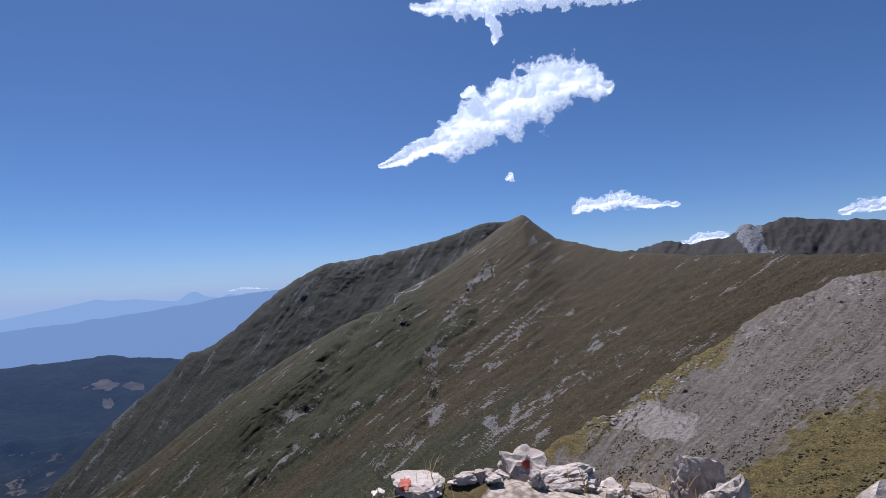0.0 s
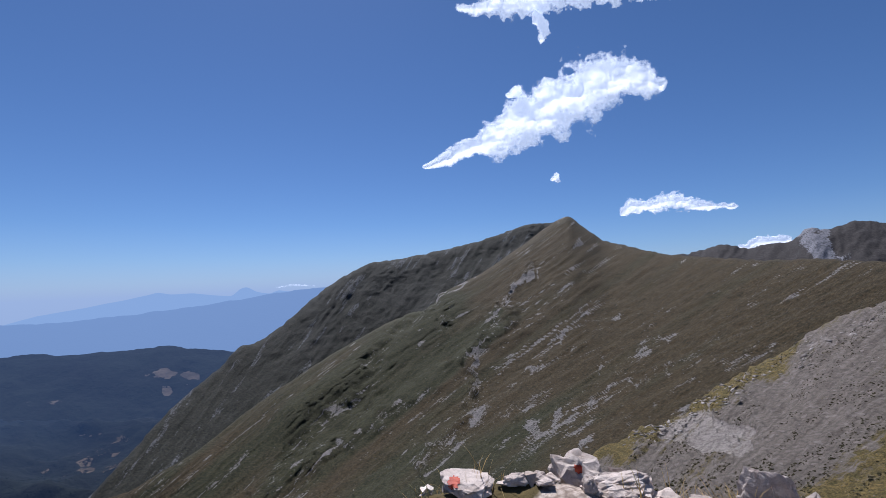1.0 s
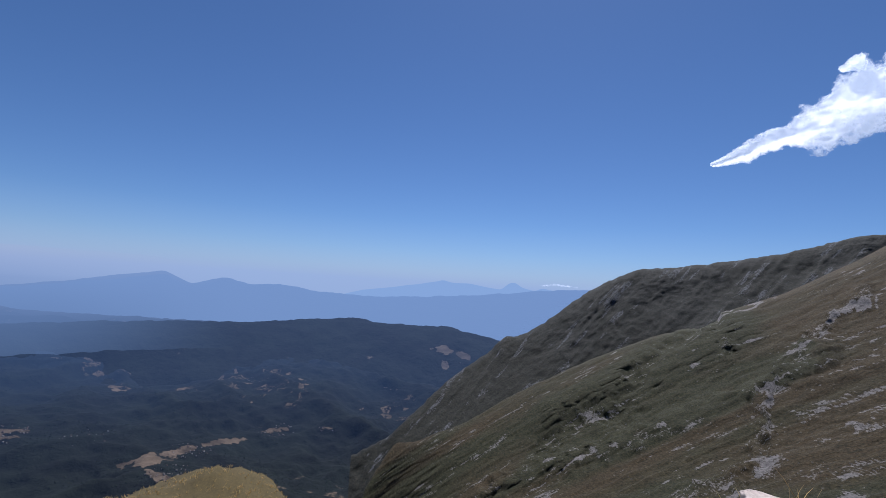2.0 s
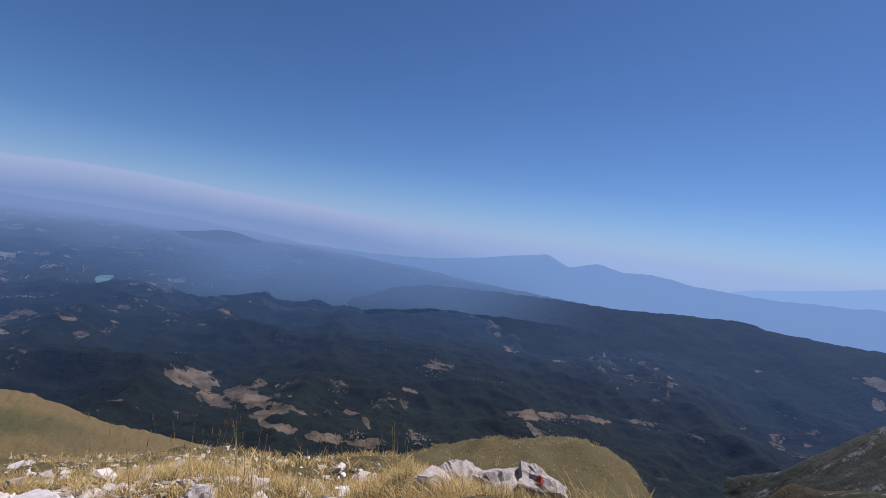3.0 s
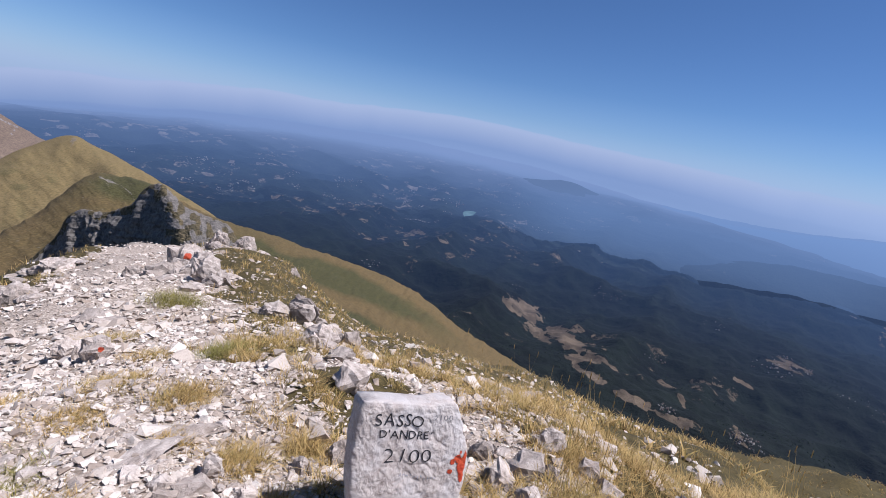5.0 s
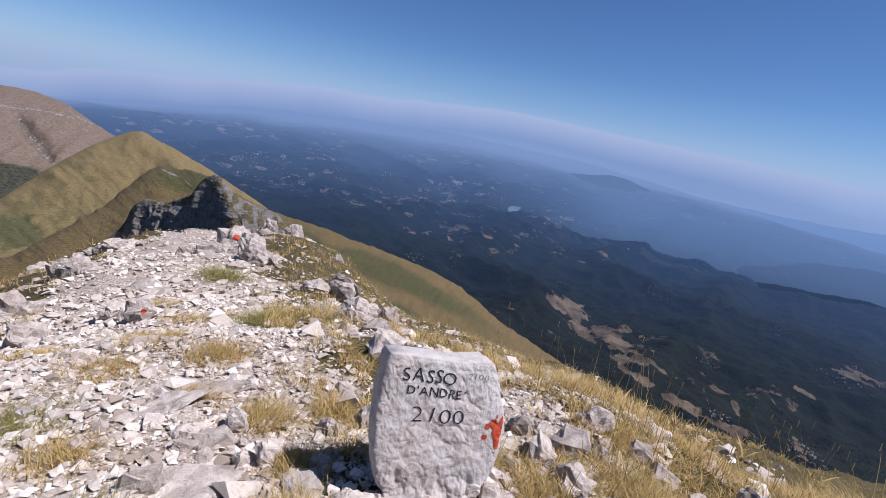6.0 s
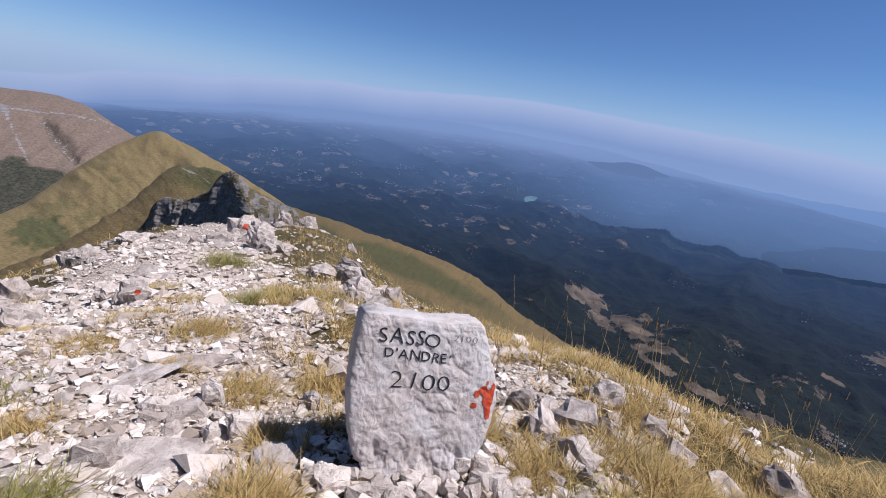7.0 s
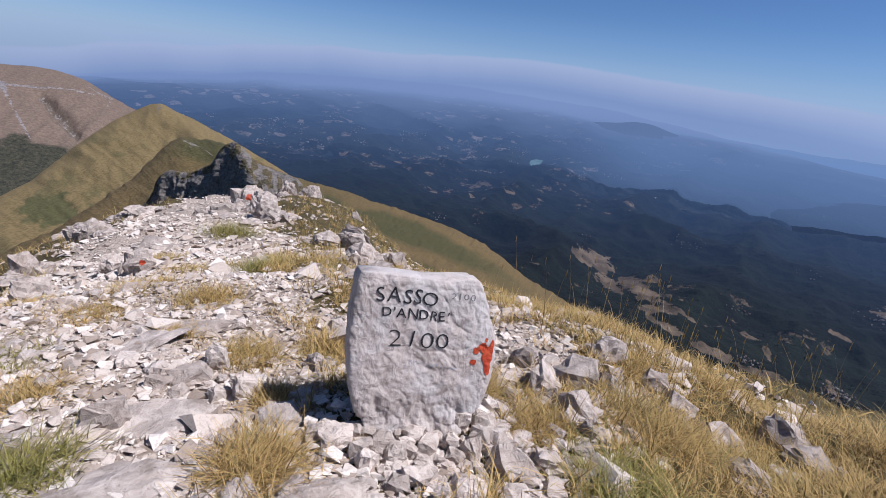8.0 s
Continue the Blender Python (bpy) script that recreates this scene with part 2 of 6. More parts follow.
def ground_smooth(x, y):
    x, y = np.asarray(x, float), np.asarray(y, float)
    r, az = np.hypot(x, y) + 1e-9, np.degrees(np.arctan2(-x, y))
    re, ze = along(az, EDGE, 1, 2.5), along(az, EDGE, 2, 2.5)
    near = plane_height(x, y)
    at3 = plane_height(x / r * 3, y / r * 3)
    t = np.clip((r - 3) / (re - 3), 0, None)
    out = at3 + (ze - at3) * np.minimum(t, 1) - 0.95 * np.maximum(r - re, 0)
    w = step(2.2, 4.0, r)
    near = near - 0.30 * np.exp(-((az - 85) / 13) ** 2) * step(1.5, 2.8, r)
    out = out - 0.30 * np.exp(-((az - 85) / 13) ** 2) * step(9, 4.5, r)
    z = near * (1 - w) + np.where(r < 3, near, out) * w
    # the ground breaks away steeply on the valley side of the summit
    far, turn = np.hypot(x - 0.95, y - 0.55), np.degrees(np.arctan2(0.95 - x, y - 0.55))
    brink = np.minimum(2.02 - 0.53 * far, z)
    side = step(9, 15, turn) * step(92, 80, turn) * step(1.2, 2.4, far) * step(48, 26, far)
    return z + (brink - z) * side


def ground_height(x, y):
    r = np.hypot(x, y)
    rough = 0.035 * fbm(x * 1.7, y * 1.7, 0, 4) + 0.10 * fbm(x * 0.35, y * 0.35, 5, 3)
    # the heap of rubble at the marker's foot
    u, w = -0.83 * (x + 1.185) + 0.56 * (y + 1.03), 0.56 * (x + 1.185) + 0.83 * (y + 1.03)
    heap = 0.07 * np.exp(-((w - 0.02) / 0.19) ** 2) * step(-0.5, -0.2, u) * step(0.62, 0.3, u)
    return ground_smooth(x, y) + rough * (1 + 0.08 * r) + heap


def sheet(name, points, material, attrs=None, label="", category="", kind="structure", wrap=False):
    """A grid of points, rows by columns, as one mesh with its cover attributes."""
    rows, cols = points.shape[:2]
    me = bpy.data.meshes.new(name)
    me.vertices.add(rows * cols)
    me.vertices.foreach_set("co", points.reshape(-1).astype(np.float32))
    i, j = np.meshgrid(np.arange(rows - 1), np.arange(cols if wrap else cols - 1), indexing="ij")
    k = (j + 1) % cols
    quads = np.stack([i * cols + j, i * cols + k, (i + 1) * cols + k, (i + 1) * cols + j], -1).reshape(-1)
    me.loops.add(len(quads))
    me.loops.foreach_set("vertex_index", quads.astype(np.int32))
    me.polygons.add(len(quads) // 4)
    me.polygons.foreach_set("loop_start", np.arange(0, len(quads), 4, dtype=np.int32))
    me.polygons.foreach_set("use_smooth", np.ones(len(quads) // 4, dtype=bool))
    me.update(calc_edges=True)
    for key, values in (attrs or {}).items():
        me.attributes.new(key, "FLOAT", "POINT").data.foreach_set("value", np.broadcast_to(values, (rows, cols)).reshape(-1).astype(np.float32))
    me.materials.append(material)
    return tagged(new(name, me), label, category, "", kind)


def rings(eye, bearings, bands, counts, soft=0.9):
    """Lofts a surface through bands of (bearing, height angle, distance) round a place. Returns points, bearing, angle, distance."""
    a = np.asarray(bearings, float)
    el = np.array([along(a, band, 1, soft) for band in bands])
    r = np.array([along(a, band, 2, soft) for band in bands])
    el_out, r_out = [], []
    for k, count in enumerate(counts):
        p = [max(k - 1, 0), k, k + 1, min(k + 2, len(bands) - 1)]
        for t in np.linspace(0, 1, count, endpoint=(k == len(counts) - 1)):
            w = (-0.5 * t + t * t - 0.5 * t ** 3, 1 - 2.5 * t * t + 1.5 * t ** 3, 0.5 * t + 2 * t * t - 1.5 * t ** 3, -0.5 * t * t + 0.5 * t ** 3)
            el_out.append(sum(x * el[i] for x, i in zip(w, p)))
            r_out.append(np.exp(sum(x * np.log(r[i]) for x, i in zip(w, p))))
    el, r = np.array(el_out), np.array(r_out)
    b = np.radians(a)[None, :]
    pts = np.stack([eye[0] - r * np.sin(b), eye[1] + r * np.cos(b), eye[2] + r * np.tan(np.radians(el))], -1)
    return pts, np.broadcast_to(a, el.shape), el, r


def push(points, amount):
    """Moves a grid's points along its normals."""
    du, dv = np.gradient(points, axis=1), np.gradient(points, axis=0)
    n = np.cross(du, dv)
    n /= np.linalg.norm(n, axis=-1, keepdims=True) + 1e-9
    n *= np.where(n[..., 2:] < 0, -1, 1)
    return points + n * amount[..., None]


def spread(a0, a1, size):
    return np.linspace(a0, a1, int(abs(a1 - a0) / size) + 1)


EYE_A, EYE_B = (1.0, 0.6, 2.1), (0.1, 0.0, 1.45)     # where the walker's eye is at first and at the end

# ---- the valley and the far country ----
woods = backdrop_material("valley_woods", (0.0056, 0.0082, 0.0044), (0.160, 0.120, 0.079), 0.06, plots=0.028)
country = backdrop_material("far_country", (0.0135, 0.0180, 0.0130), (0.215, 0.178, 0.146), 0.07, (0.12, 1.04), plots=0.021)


def patches(az, el, rows):
    """Dry fields laid out on the valley: bearing, height angle, half lengths along and across, turn."""
    out = 0.0
    for a0, e0, la, le, turn in rows:
        c, s = math.cos(radians(turn)), math.sin(radians(turn))
        x, y = (az - a0), (el - e0)
        out = np.maximum(out, step(1.25, 0.8, np.hypot((x * c + y * s) / la, (y * c - x * s) / le) + 0.35 * fbm(az * 1.3, el * 2.2, 4, 4)))
    return out


FIELDS = [(109.8, -18.4, 3.0, 1.0, 14), (104, -20.3, 2.6, 0.8, 14), (111.8, -17.6, 1.2, 0.5, 0), (100.5, -23.4, 2.0, 0.4, 14), (95, -24.3, 2.6, 0.45, 6), (89.5, -24.4, 2.4, 0.4, -2), (99, -21.4, 1.6, 0.25, 20), (70.5, -19.0, 2.6, 0.5, -4), (64, -18.0, 2.4, 0.3, -4),
          (102, -22, 2.2, 0.5, -8), (85.5, -18.5, 1.2, 0.2, 10), (82.5, -15.6, 1.6, 0.25, 4), (90, -22.6, 0.8, 0.3, 50), (70.0, -20.6, 1.0, 0.3, 40), (91, -24.7, 2.6, 0.35, 4), (99.7, -23.3, 1.8, 0.3, 8), (100.5, -21.4, 1.2, 0.5, 10),
          (67.8, -18.5, 1.6, 0.4, -8), (58.5, -17.1, 1.5, 0.22, -4), (69.5, -20.7, 1.2, 0.3, 20), (82, -15.1, 1.7, 0.2, 8), (84, -23.5, 1.2, 0.3, 40), (53, -17.0, 0.8, 0.15, 0), (45.6, -12.7, 1.2, 0.12, 10), (107.9, -20.5, 2.2, 0.7, 25)]
FAR_FIELDS = [(40.0, -7.9, 1.3, 0.45, 10), (37.6, -8.4, 1.0, 0.35, 10), (39.6, -9.6, 0.6, 0.3, 30), (61.6, -12.0, 2.0, 0.22, -35)]
b = np.concatenate([spread(-60, 20, 1.5)[:-1], spread(20, 190, 0.36), spread(190, 210, 1.5)[1:]])
ORIGIN = (0.5, 0.2, 1.8)
pts, az, el, r = rings(ORIGIN, b, [[(0, -70, 20)], [(0, -60, 120)], [(0, -40, 500)], [(0, -28, 900)], [(0, -20, 1400)], [(0, -14, 1900)], [(0, -10, 2400)], [(0, -7, 2900)]],
                       [4, 8, 24, 60, 54, 46, 8])
pts, az, el, r = (v[:-6] for v in (pts, az, el, r))
relief = ridged(pts[..., 0] / 420, pts[..., 1] / 420, 0, 5) - 0.5
pts = push(pts, relief * 120 * step(400, 1300, r) + 5 * fbm(pts[..., 0] / 40, pts[..., 1] / 40, 0, 4) * step(300, 900, r))
el = np.degrees(np.arctan2(pts[..., 2] - ORIGIN[2], np.hypot(pts[..., 0] - ORIGIN[0], pts[..., 1] - ORIGIN[1])))
belt = step(0.46, 0.66, vnoise(pts[..., 0] / 330, pts[..., 1] / 330, 3))
field = 0.15 + 0.20 * belt
field = np.maximum(field, 0.72 * patches(az, el, FIELDS))
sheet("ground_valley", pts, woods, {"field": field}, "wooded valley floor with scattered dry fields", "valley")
VALLEY = (pts, az, el)
b = spread(18, 188, 0.31)
pts, az, el, r = rings(ORIGIN, b, [[(0, -14, 1900)], [(0, -10, 2400)], [(0, -7.6, 2900), (60, -7.5, 2900), (100, -7, 2900)], [(0, -6.6, 3300), (60, -6.5, 3300), (100, -5, 3300)], [(0, -6.3, 3800), (60, -6.2, 3800), (100, -3.6, 3800), (125, -3.3, 3800), (150, -3.7, 3800), (165, -4.4, 3800), (180, -5.4, 3700)], [(0, -6.1, 4200), (60, -6.0, 4200), (100, -3.2, 4200), (125, -2.2, 4200), (150, -2.8, 4200), (165, -4.0, 4200), (180, -5.2, 4200)],
                                   [(0, -5.9, 4800), (60, -5.8, 4800), (100, -2.7, 4800), (112, -1.5, 4800), (130, -1.0, 4800), (150, -1.9, 4800), (162, -3.2, 4800), (176, -5, 4800)]],
                       [8, 46, 42, 36, 26, 20])
pts, az, el, r = (v[7:] for v in (pts, az, el, r))
by_lake = np.exp(-((az - 118.8) / 2.0) ** 2 - ((el + 8.7) / 1.3) ** 2)
relief = (ridged(pts[..., 0] / 420, pts[..., 1] / 420, 0, 5) - 0.5) * (1 - by_lake)
pts = push(pts, relief * 105 * (1 - 0.75 * step(2700, 4400, r)))
el = np.degrees(np.arctan2(pts[..., 2] - ORIGIN[2], np.hypot(pts[..., 0] - ORIGIN[0], pts[..., 1] - ORIGIN[1])))
belt = step(0.30, 0.55, vnoise(pts[..., 0] / 260, pts[..., 1] / 260, 3))
field = 0.16 + 0.17 * belt + 0.03 * step(105, 125, az)
field = np.maximum(field, 0.72 * patches(az, el, FAR_FIELDS))
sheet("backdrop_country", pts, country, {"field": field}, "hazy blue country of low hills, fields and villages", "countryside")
COUNTRY = (pts, az, el)

# the reservoir
lake_mat = Nodes("reservoir_water", 0.25)
lake_mat = lake_mat.done(lake_mat.mix(lake_mat.ramp(lake_mat.noise(0.02, 3), (0.4, 0.0), (0.6, 1.0)), (0.075, 0.125, 0.15), (0.095, 0.15, 0.175)))
bm = bmesh.new()
shore = []
for k in range(40):
    t = k * math.tau / 40
    a = 118.9 + 0.62 * math.cos(t) * (1 + 0.3 * math.sin(3 * t + 1)) - 0.22 * math.sin(t)
    e = -8.7 + 0.66 * math.sin(t) * (1 + 0.25 * math.cos(2 * t))
    d = 2608 + (e + 8.7) * 165
    shore.append(bm.verts.new((ORIGIN[0] - d * math.sin(radians(a)), ORIGIN[1] + d * math.cos(radians(a)), ORIGIN[2] + d * math.tan(radians(e)) + 7)))
bm.faces.new(shore)
bmesh.ops.triangulate(bm, faces=bm.faces)
me = bpy.data.meshes.new("water_reservoir")
bm.to_mesh(me)
bm.free()
me.materials.append(lake_mat)
tagged(new("water_reservoir", me), "small blue-green reservoir between wooded hills", "lake", "", "structure")


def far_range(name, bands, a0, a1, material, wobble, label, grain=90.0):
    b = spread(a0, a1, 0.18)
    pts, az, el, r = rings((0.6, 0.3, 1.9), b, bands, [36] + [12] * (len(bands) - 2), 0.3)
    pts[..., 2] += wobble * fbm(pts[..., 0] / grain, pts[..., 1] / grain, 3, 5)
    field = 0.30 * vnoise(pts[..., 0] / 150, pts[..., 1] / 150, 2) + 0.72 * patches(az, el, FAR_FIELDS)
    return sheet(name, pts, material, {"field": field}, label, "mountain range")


# the ranges' blue haze is an emissive tint, one air colour for each
ridge_crest = [(104, -11.5, 2700), (98, -9.6, 2750), (92, -7.6, 2850), (86, -6.3, 2950), (80, -5.85, 3000), (69.5, -5.7, 3000), (62.6, -5.8, 3000), (55, -5.1, 3000), (51, -4.8, 3000), (46.4, -5.4, 3000),
               (39.5, -5.2, 2900), (33.6, -6.4, 2700), (20, -8, 2600)]
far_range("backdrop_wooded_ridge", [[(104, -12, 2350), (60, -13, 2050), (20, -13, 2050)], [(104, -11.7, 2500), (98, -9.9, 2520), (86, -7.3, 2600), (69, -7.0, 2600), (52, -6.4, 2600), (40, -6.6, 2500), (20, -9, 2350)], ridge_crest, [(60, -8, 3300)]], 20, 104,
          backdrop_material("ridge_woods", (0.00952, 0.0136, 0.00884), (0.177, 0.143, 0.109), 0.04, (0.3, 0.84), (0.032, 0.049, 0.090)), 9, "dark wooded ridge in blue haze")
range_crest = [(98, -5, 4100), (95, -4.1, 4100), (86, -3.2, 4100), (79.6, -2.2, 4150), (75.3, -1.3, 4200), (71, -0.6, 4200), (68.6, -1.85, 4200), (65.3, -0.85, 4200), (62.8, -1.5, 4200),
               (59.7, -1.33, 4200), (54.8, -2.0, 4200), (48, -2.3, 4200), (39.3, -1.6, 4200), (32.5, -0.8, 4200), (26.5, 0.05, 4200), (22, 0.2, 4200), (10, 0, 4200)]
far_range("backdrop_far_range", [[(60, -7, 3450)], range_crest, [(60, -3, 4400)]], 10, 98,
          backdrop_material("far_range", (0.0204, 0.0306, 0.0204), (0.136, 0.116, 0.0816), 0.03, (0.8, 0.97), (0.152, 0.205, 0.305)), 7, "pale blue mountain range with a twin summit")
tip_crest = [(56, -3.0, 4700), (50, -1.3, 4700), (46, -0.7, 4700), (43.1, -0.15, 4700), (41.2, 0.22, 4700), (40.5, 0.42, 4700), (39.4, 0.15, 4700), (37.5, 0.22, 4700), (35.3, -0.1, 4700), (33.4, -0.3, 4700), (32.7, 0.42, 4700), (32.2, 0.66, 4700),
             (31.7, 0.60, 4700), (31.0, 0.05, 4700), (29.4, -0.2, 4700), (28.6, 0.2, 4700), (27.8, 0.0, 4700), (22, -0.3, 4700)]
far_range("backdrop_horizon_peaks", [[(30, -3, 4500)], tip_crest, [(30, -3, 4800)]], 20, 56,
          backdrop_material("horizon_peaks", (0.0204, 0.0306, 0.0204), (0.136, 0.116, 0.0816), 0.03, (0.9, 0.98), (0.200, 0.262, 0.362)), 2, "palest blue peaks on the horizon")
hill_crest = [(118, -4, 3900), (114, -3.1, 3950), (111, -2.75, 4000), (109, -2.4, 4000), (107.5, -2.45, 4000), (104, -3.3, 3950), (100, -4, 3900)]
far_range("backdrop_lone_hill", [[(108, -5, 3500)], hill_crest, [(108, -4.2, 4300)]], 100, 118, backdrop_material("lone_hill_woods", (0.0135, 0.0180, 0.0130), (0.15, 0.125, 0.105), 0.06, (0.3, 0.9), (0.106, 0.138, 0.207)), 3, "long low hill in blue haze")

# the bank of haze over the horizon, as a sheet that glows by itself
HAZE_TOP = [(64, 0.6), (84, 1.3), (106, 1.95), (115, 2.5), (130, 2.3), (149, 1.0), (160, -0.2), (172, -2.0), (200, -5)]
b = spread(60, 200, 0.4)
a = np.radians(b)[None, :]
up = np.linspace(0, 1, 30)[:, None]
top = 4150 * np.tan(np.radians(along(b, HAZE_TOP, 1, 4.0) + 0.30 * fbm(b * 0.16, 0 * b, 3, 5)))[None, :]
z = top - (1 - up) * (480 + 0 * top)
pts = np.stack([-4150 * np.sin(a) + 0 * z, 4150 * np.cos(a) + 0 * z, z], -1)
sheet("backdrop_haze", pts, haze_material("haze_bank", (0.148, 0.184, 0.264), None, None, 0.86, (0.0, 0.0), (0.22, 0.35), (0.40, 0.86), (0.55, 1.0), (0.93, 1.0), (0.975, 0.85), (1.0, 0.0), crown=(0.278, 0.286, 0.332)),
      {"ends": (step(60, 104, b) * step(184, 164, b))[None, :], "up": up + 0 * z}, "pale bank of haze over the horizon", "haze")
# a nearer emissive sheet that lightens the valley like blue haze
b = spread(62, 122, 0.5)
a = np.radians(b)[None, :]
z = np.linspace(-900, -60, 24)[:, None]
pts = np.stack([-2450 * np.sin(a) + 0 * z, 2450 * np.cos(a) + 0 * z, z + 0 * a], -1)
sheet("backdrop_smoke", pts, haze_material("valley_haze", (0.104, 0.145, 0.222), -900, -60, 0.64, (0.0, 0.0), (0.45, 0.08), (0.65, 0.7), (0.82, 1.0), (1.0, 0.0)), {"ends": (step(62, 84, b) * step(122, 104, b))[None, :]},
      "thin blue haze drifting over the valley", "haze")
# a tall glowing sheet that pales the lowest part of the sky
b = spread(-60, 210, 1.0)
a = np.radians(b)[None, :]
z = np.linspace(-420, 620, 26)[:, None]
pts = np.stack([-4760 * np.sin(a) + 0 * z, 4760 * np.cos(a) + 0 * z, z + 0 * a], -1)
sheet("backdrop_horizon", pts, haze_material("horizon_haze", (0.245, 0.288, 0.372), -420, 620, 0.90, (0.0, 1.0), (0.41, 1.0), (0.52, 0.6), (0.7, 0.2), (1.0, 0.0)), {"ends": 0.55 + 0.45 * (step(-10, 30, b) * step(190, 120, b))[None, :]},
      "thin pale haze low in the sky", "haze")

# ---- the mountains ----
# the face's dim, grazing light is put into these darkened turf colours
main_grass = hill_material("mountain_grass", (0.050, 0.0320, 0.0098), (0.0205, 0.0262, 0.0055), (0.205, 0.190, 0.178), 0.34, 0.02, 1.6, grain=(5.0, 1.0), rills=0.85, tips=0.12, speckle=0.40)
crest_a = [(50, -20, 850), (46, -18, 880), (44.35, -16.6, 900), (39.3, -11.6, 1100), (33.7, -7.1, 1300), (33.1, -6.0, 1310), (30.7, -5.5, 1350), (27.9, -3.6, 1400), (23.6, 0.0, 1500),
           (20.4, 1.9, 1600), (18.15, 2.9, 1620), (13.85, 3.36, 1650), (9.8, 4.0, 1700), (4.2, 5.07, 1700), (-1.4, 6.67, 1700), (-4.5, 6.64, 1700), (-7, 6.2, 1700), (-12, 2, 1700)]
foot_a = [(50, -26, 720), (44, -22, 750), (36.7, -18, 880), (27.5, -13, 1050), (17.5, -8, 1220), (10, -4.5, 1300), (0, 1, 1400), (-12, 0, 1450)]
b = spread(-12, 50, 0.18)
mid_a = []
for p, e, d in crest_a:
    f, g = float(along(p, foot_a, 1)), float(along(p, foot_a, 2))
    z = (d * math.tan(radians(e)) + g * math.tan(radians(f))) / 2 + 12
    mid_a.append((p, math.degrees(math.atan2(z, (d + g) / 2)), (d + g) / 2))
pts, az, el, r = rings(EYE_A, b, [foot_a, mid_a, crest_a, [(x, y - 5, z * 1.2) for x, y, z in crest_a]], [90, 110, 8], 0.45)
q = az + 0.75 * el
top = np.concatenate([np.linspace(0, 1, 200), np.linspace(1, 1, pts.shape[0] - 200)])[:, None]
gully = ridged(q * 0.28, el * 0.10, 1, 5, 0.55) - 0.55
buttress = ridged(q * 0.9, el * 0.55, 7, 4, 0.6) - 0.5
pts = push(pts, r * (0.010 * gully * (1 - 0.8 * step(0.8, 1.0, top)) + 0.0034 * buttress * step(0.40, 0.62, vnoise(az * 0.35, el * 0.45, 8)) * (1 - 0.7 * step(0.9, 1.0, top)) + 0.0016 * fbm(az * 1.6, el * 1.6, 3, 4)))
streak = vnoise(q * 1.1, el * 0.35, 4) * 0.6 + 0.4 * vnoise(q * 3.1, el * 0.8, 9)
# haze and dim light are worked into these dark bluish colours
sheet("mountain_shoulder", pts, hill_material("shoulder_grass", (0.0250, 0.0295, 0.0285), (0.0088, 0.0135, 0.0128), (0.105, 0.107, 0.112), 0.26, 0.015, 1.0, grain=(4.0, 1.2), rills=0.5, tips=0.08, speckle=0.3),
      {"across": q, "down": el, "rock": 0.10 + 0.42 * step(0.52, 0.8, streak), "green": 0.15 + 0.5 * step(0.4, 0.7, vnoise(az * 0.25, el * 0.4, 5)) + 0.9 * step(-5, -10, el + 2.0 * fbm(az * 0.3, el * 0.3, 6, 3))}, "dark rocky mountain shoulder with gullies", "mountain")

crest_b = [(52, -27, 420), (49, -25, 450), (47.4, -21.7, 480), (45, -18.4, 520), (42.7, -18.2, 560), (36.7, -15.7, 700), (32.5, -13.0, 790), (27.5, -10.3, 860), (22, -7.3, 950), (17.5, -5.2, 1020), (10, -1.9, 1100),
           (3, 1.8, 1200), (-1, 4.2, 1260), (-4, 6.2, 1290), (-5.9, 7.0, 1300), (-7.5, 5.6, 1280), (-9.6, 3.9, 1240), (-12.5, 3.0, 1150), (-16.4, 1.9, 1020), (-24.6, 0.9, 800), (-29, 0.8, 700), (-33.6, 0.3, 600), (-39, 0.1, 500), (-60, 0, 300)]
foot_b = [(52, -34, 300), (40, -34, 300), (20, -32, 280), (0, -31, 240), (-20, -28, 190), (-40, -18, 200), (-60, -18, 150)]
b = np.concatenate([spread(-60, -44, 0.5)[:-1], spread(-44, 52, 0.215)])
mid_b = [(p, (e + f) / 2 - 1.5, (q * s) ** 0.5 + 30) for p, e, q, f, s in zip([c[0] for c in crest_b], along([c[0] for c in crest_b], crest_b, 1, 7), along([c[0] for c in crest_b], crest_b, 2, 7), along([c[0] for c in crest_b], foot_b, 1), along([c[0] for c in crest_b], foot_b, 2))]
pts, az, el, r = rings(EYE_A, b, [foot_b, mid_b, crest_b, [(x, y - 6, z * 1.2) for x, y, z in crest_b]], [120, 150, 8], 0.5)
q = az + 1.5 * el
top = np.concatenate([np.linspace(0, 1, 270), np.linspace(1, 1, pts.shape[0] - 270)])[:, None]
gully = ridged(q * 0.16, el * 0.05, 1, 5, 0.5) - 0.55
pts = push(pts, r * (0.015 * gully * (1 - 0.9 * step(0.55, 0.95, top)) + 0.0016 * fbm(q * 1.8, el * 0.9, 3, 4) + 0.007 * (ridged(q * 0.9, el * 0.45, 6, 4, 0.6) - 0.5) * step(0.42, 0.62, vnoise(q * 0.25, el * 0.2, 13)) * (1 - step(0.8, 1.0, top))))
GULLY = [(10.7, -1.7), (13.6, -4.2), (15.6, -6.0), (17.7, -9.0), (19.0, -12.0), (20, -13.1), (23.5, -13.5), (26.6, -16.8), (30, -21)]
EDGE_RIB = [(1.4, -4.3), (7.8, -9.2), (14, -12.6), (20.6, -16.6), (29, -20.3), (34, -23)]
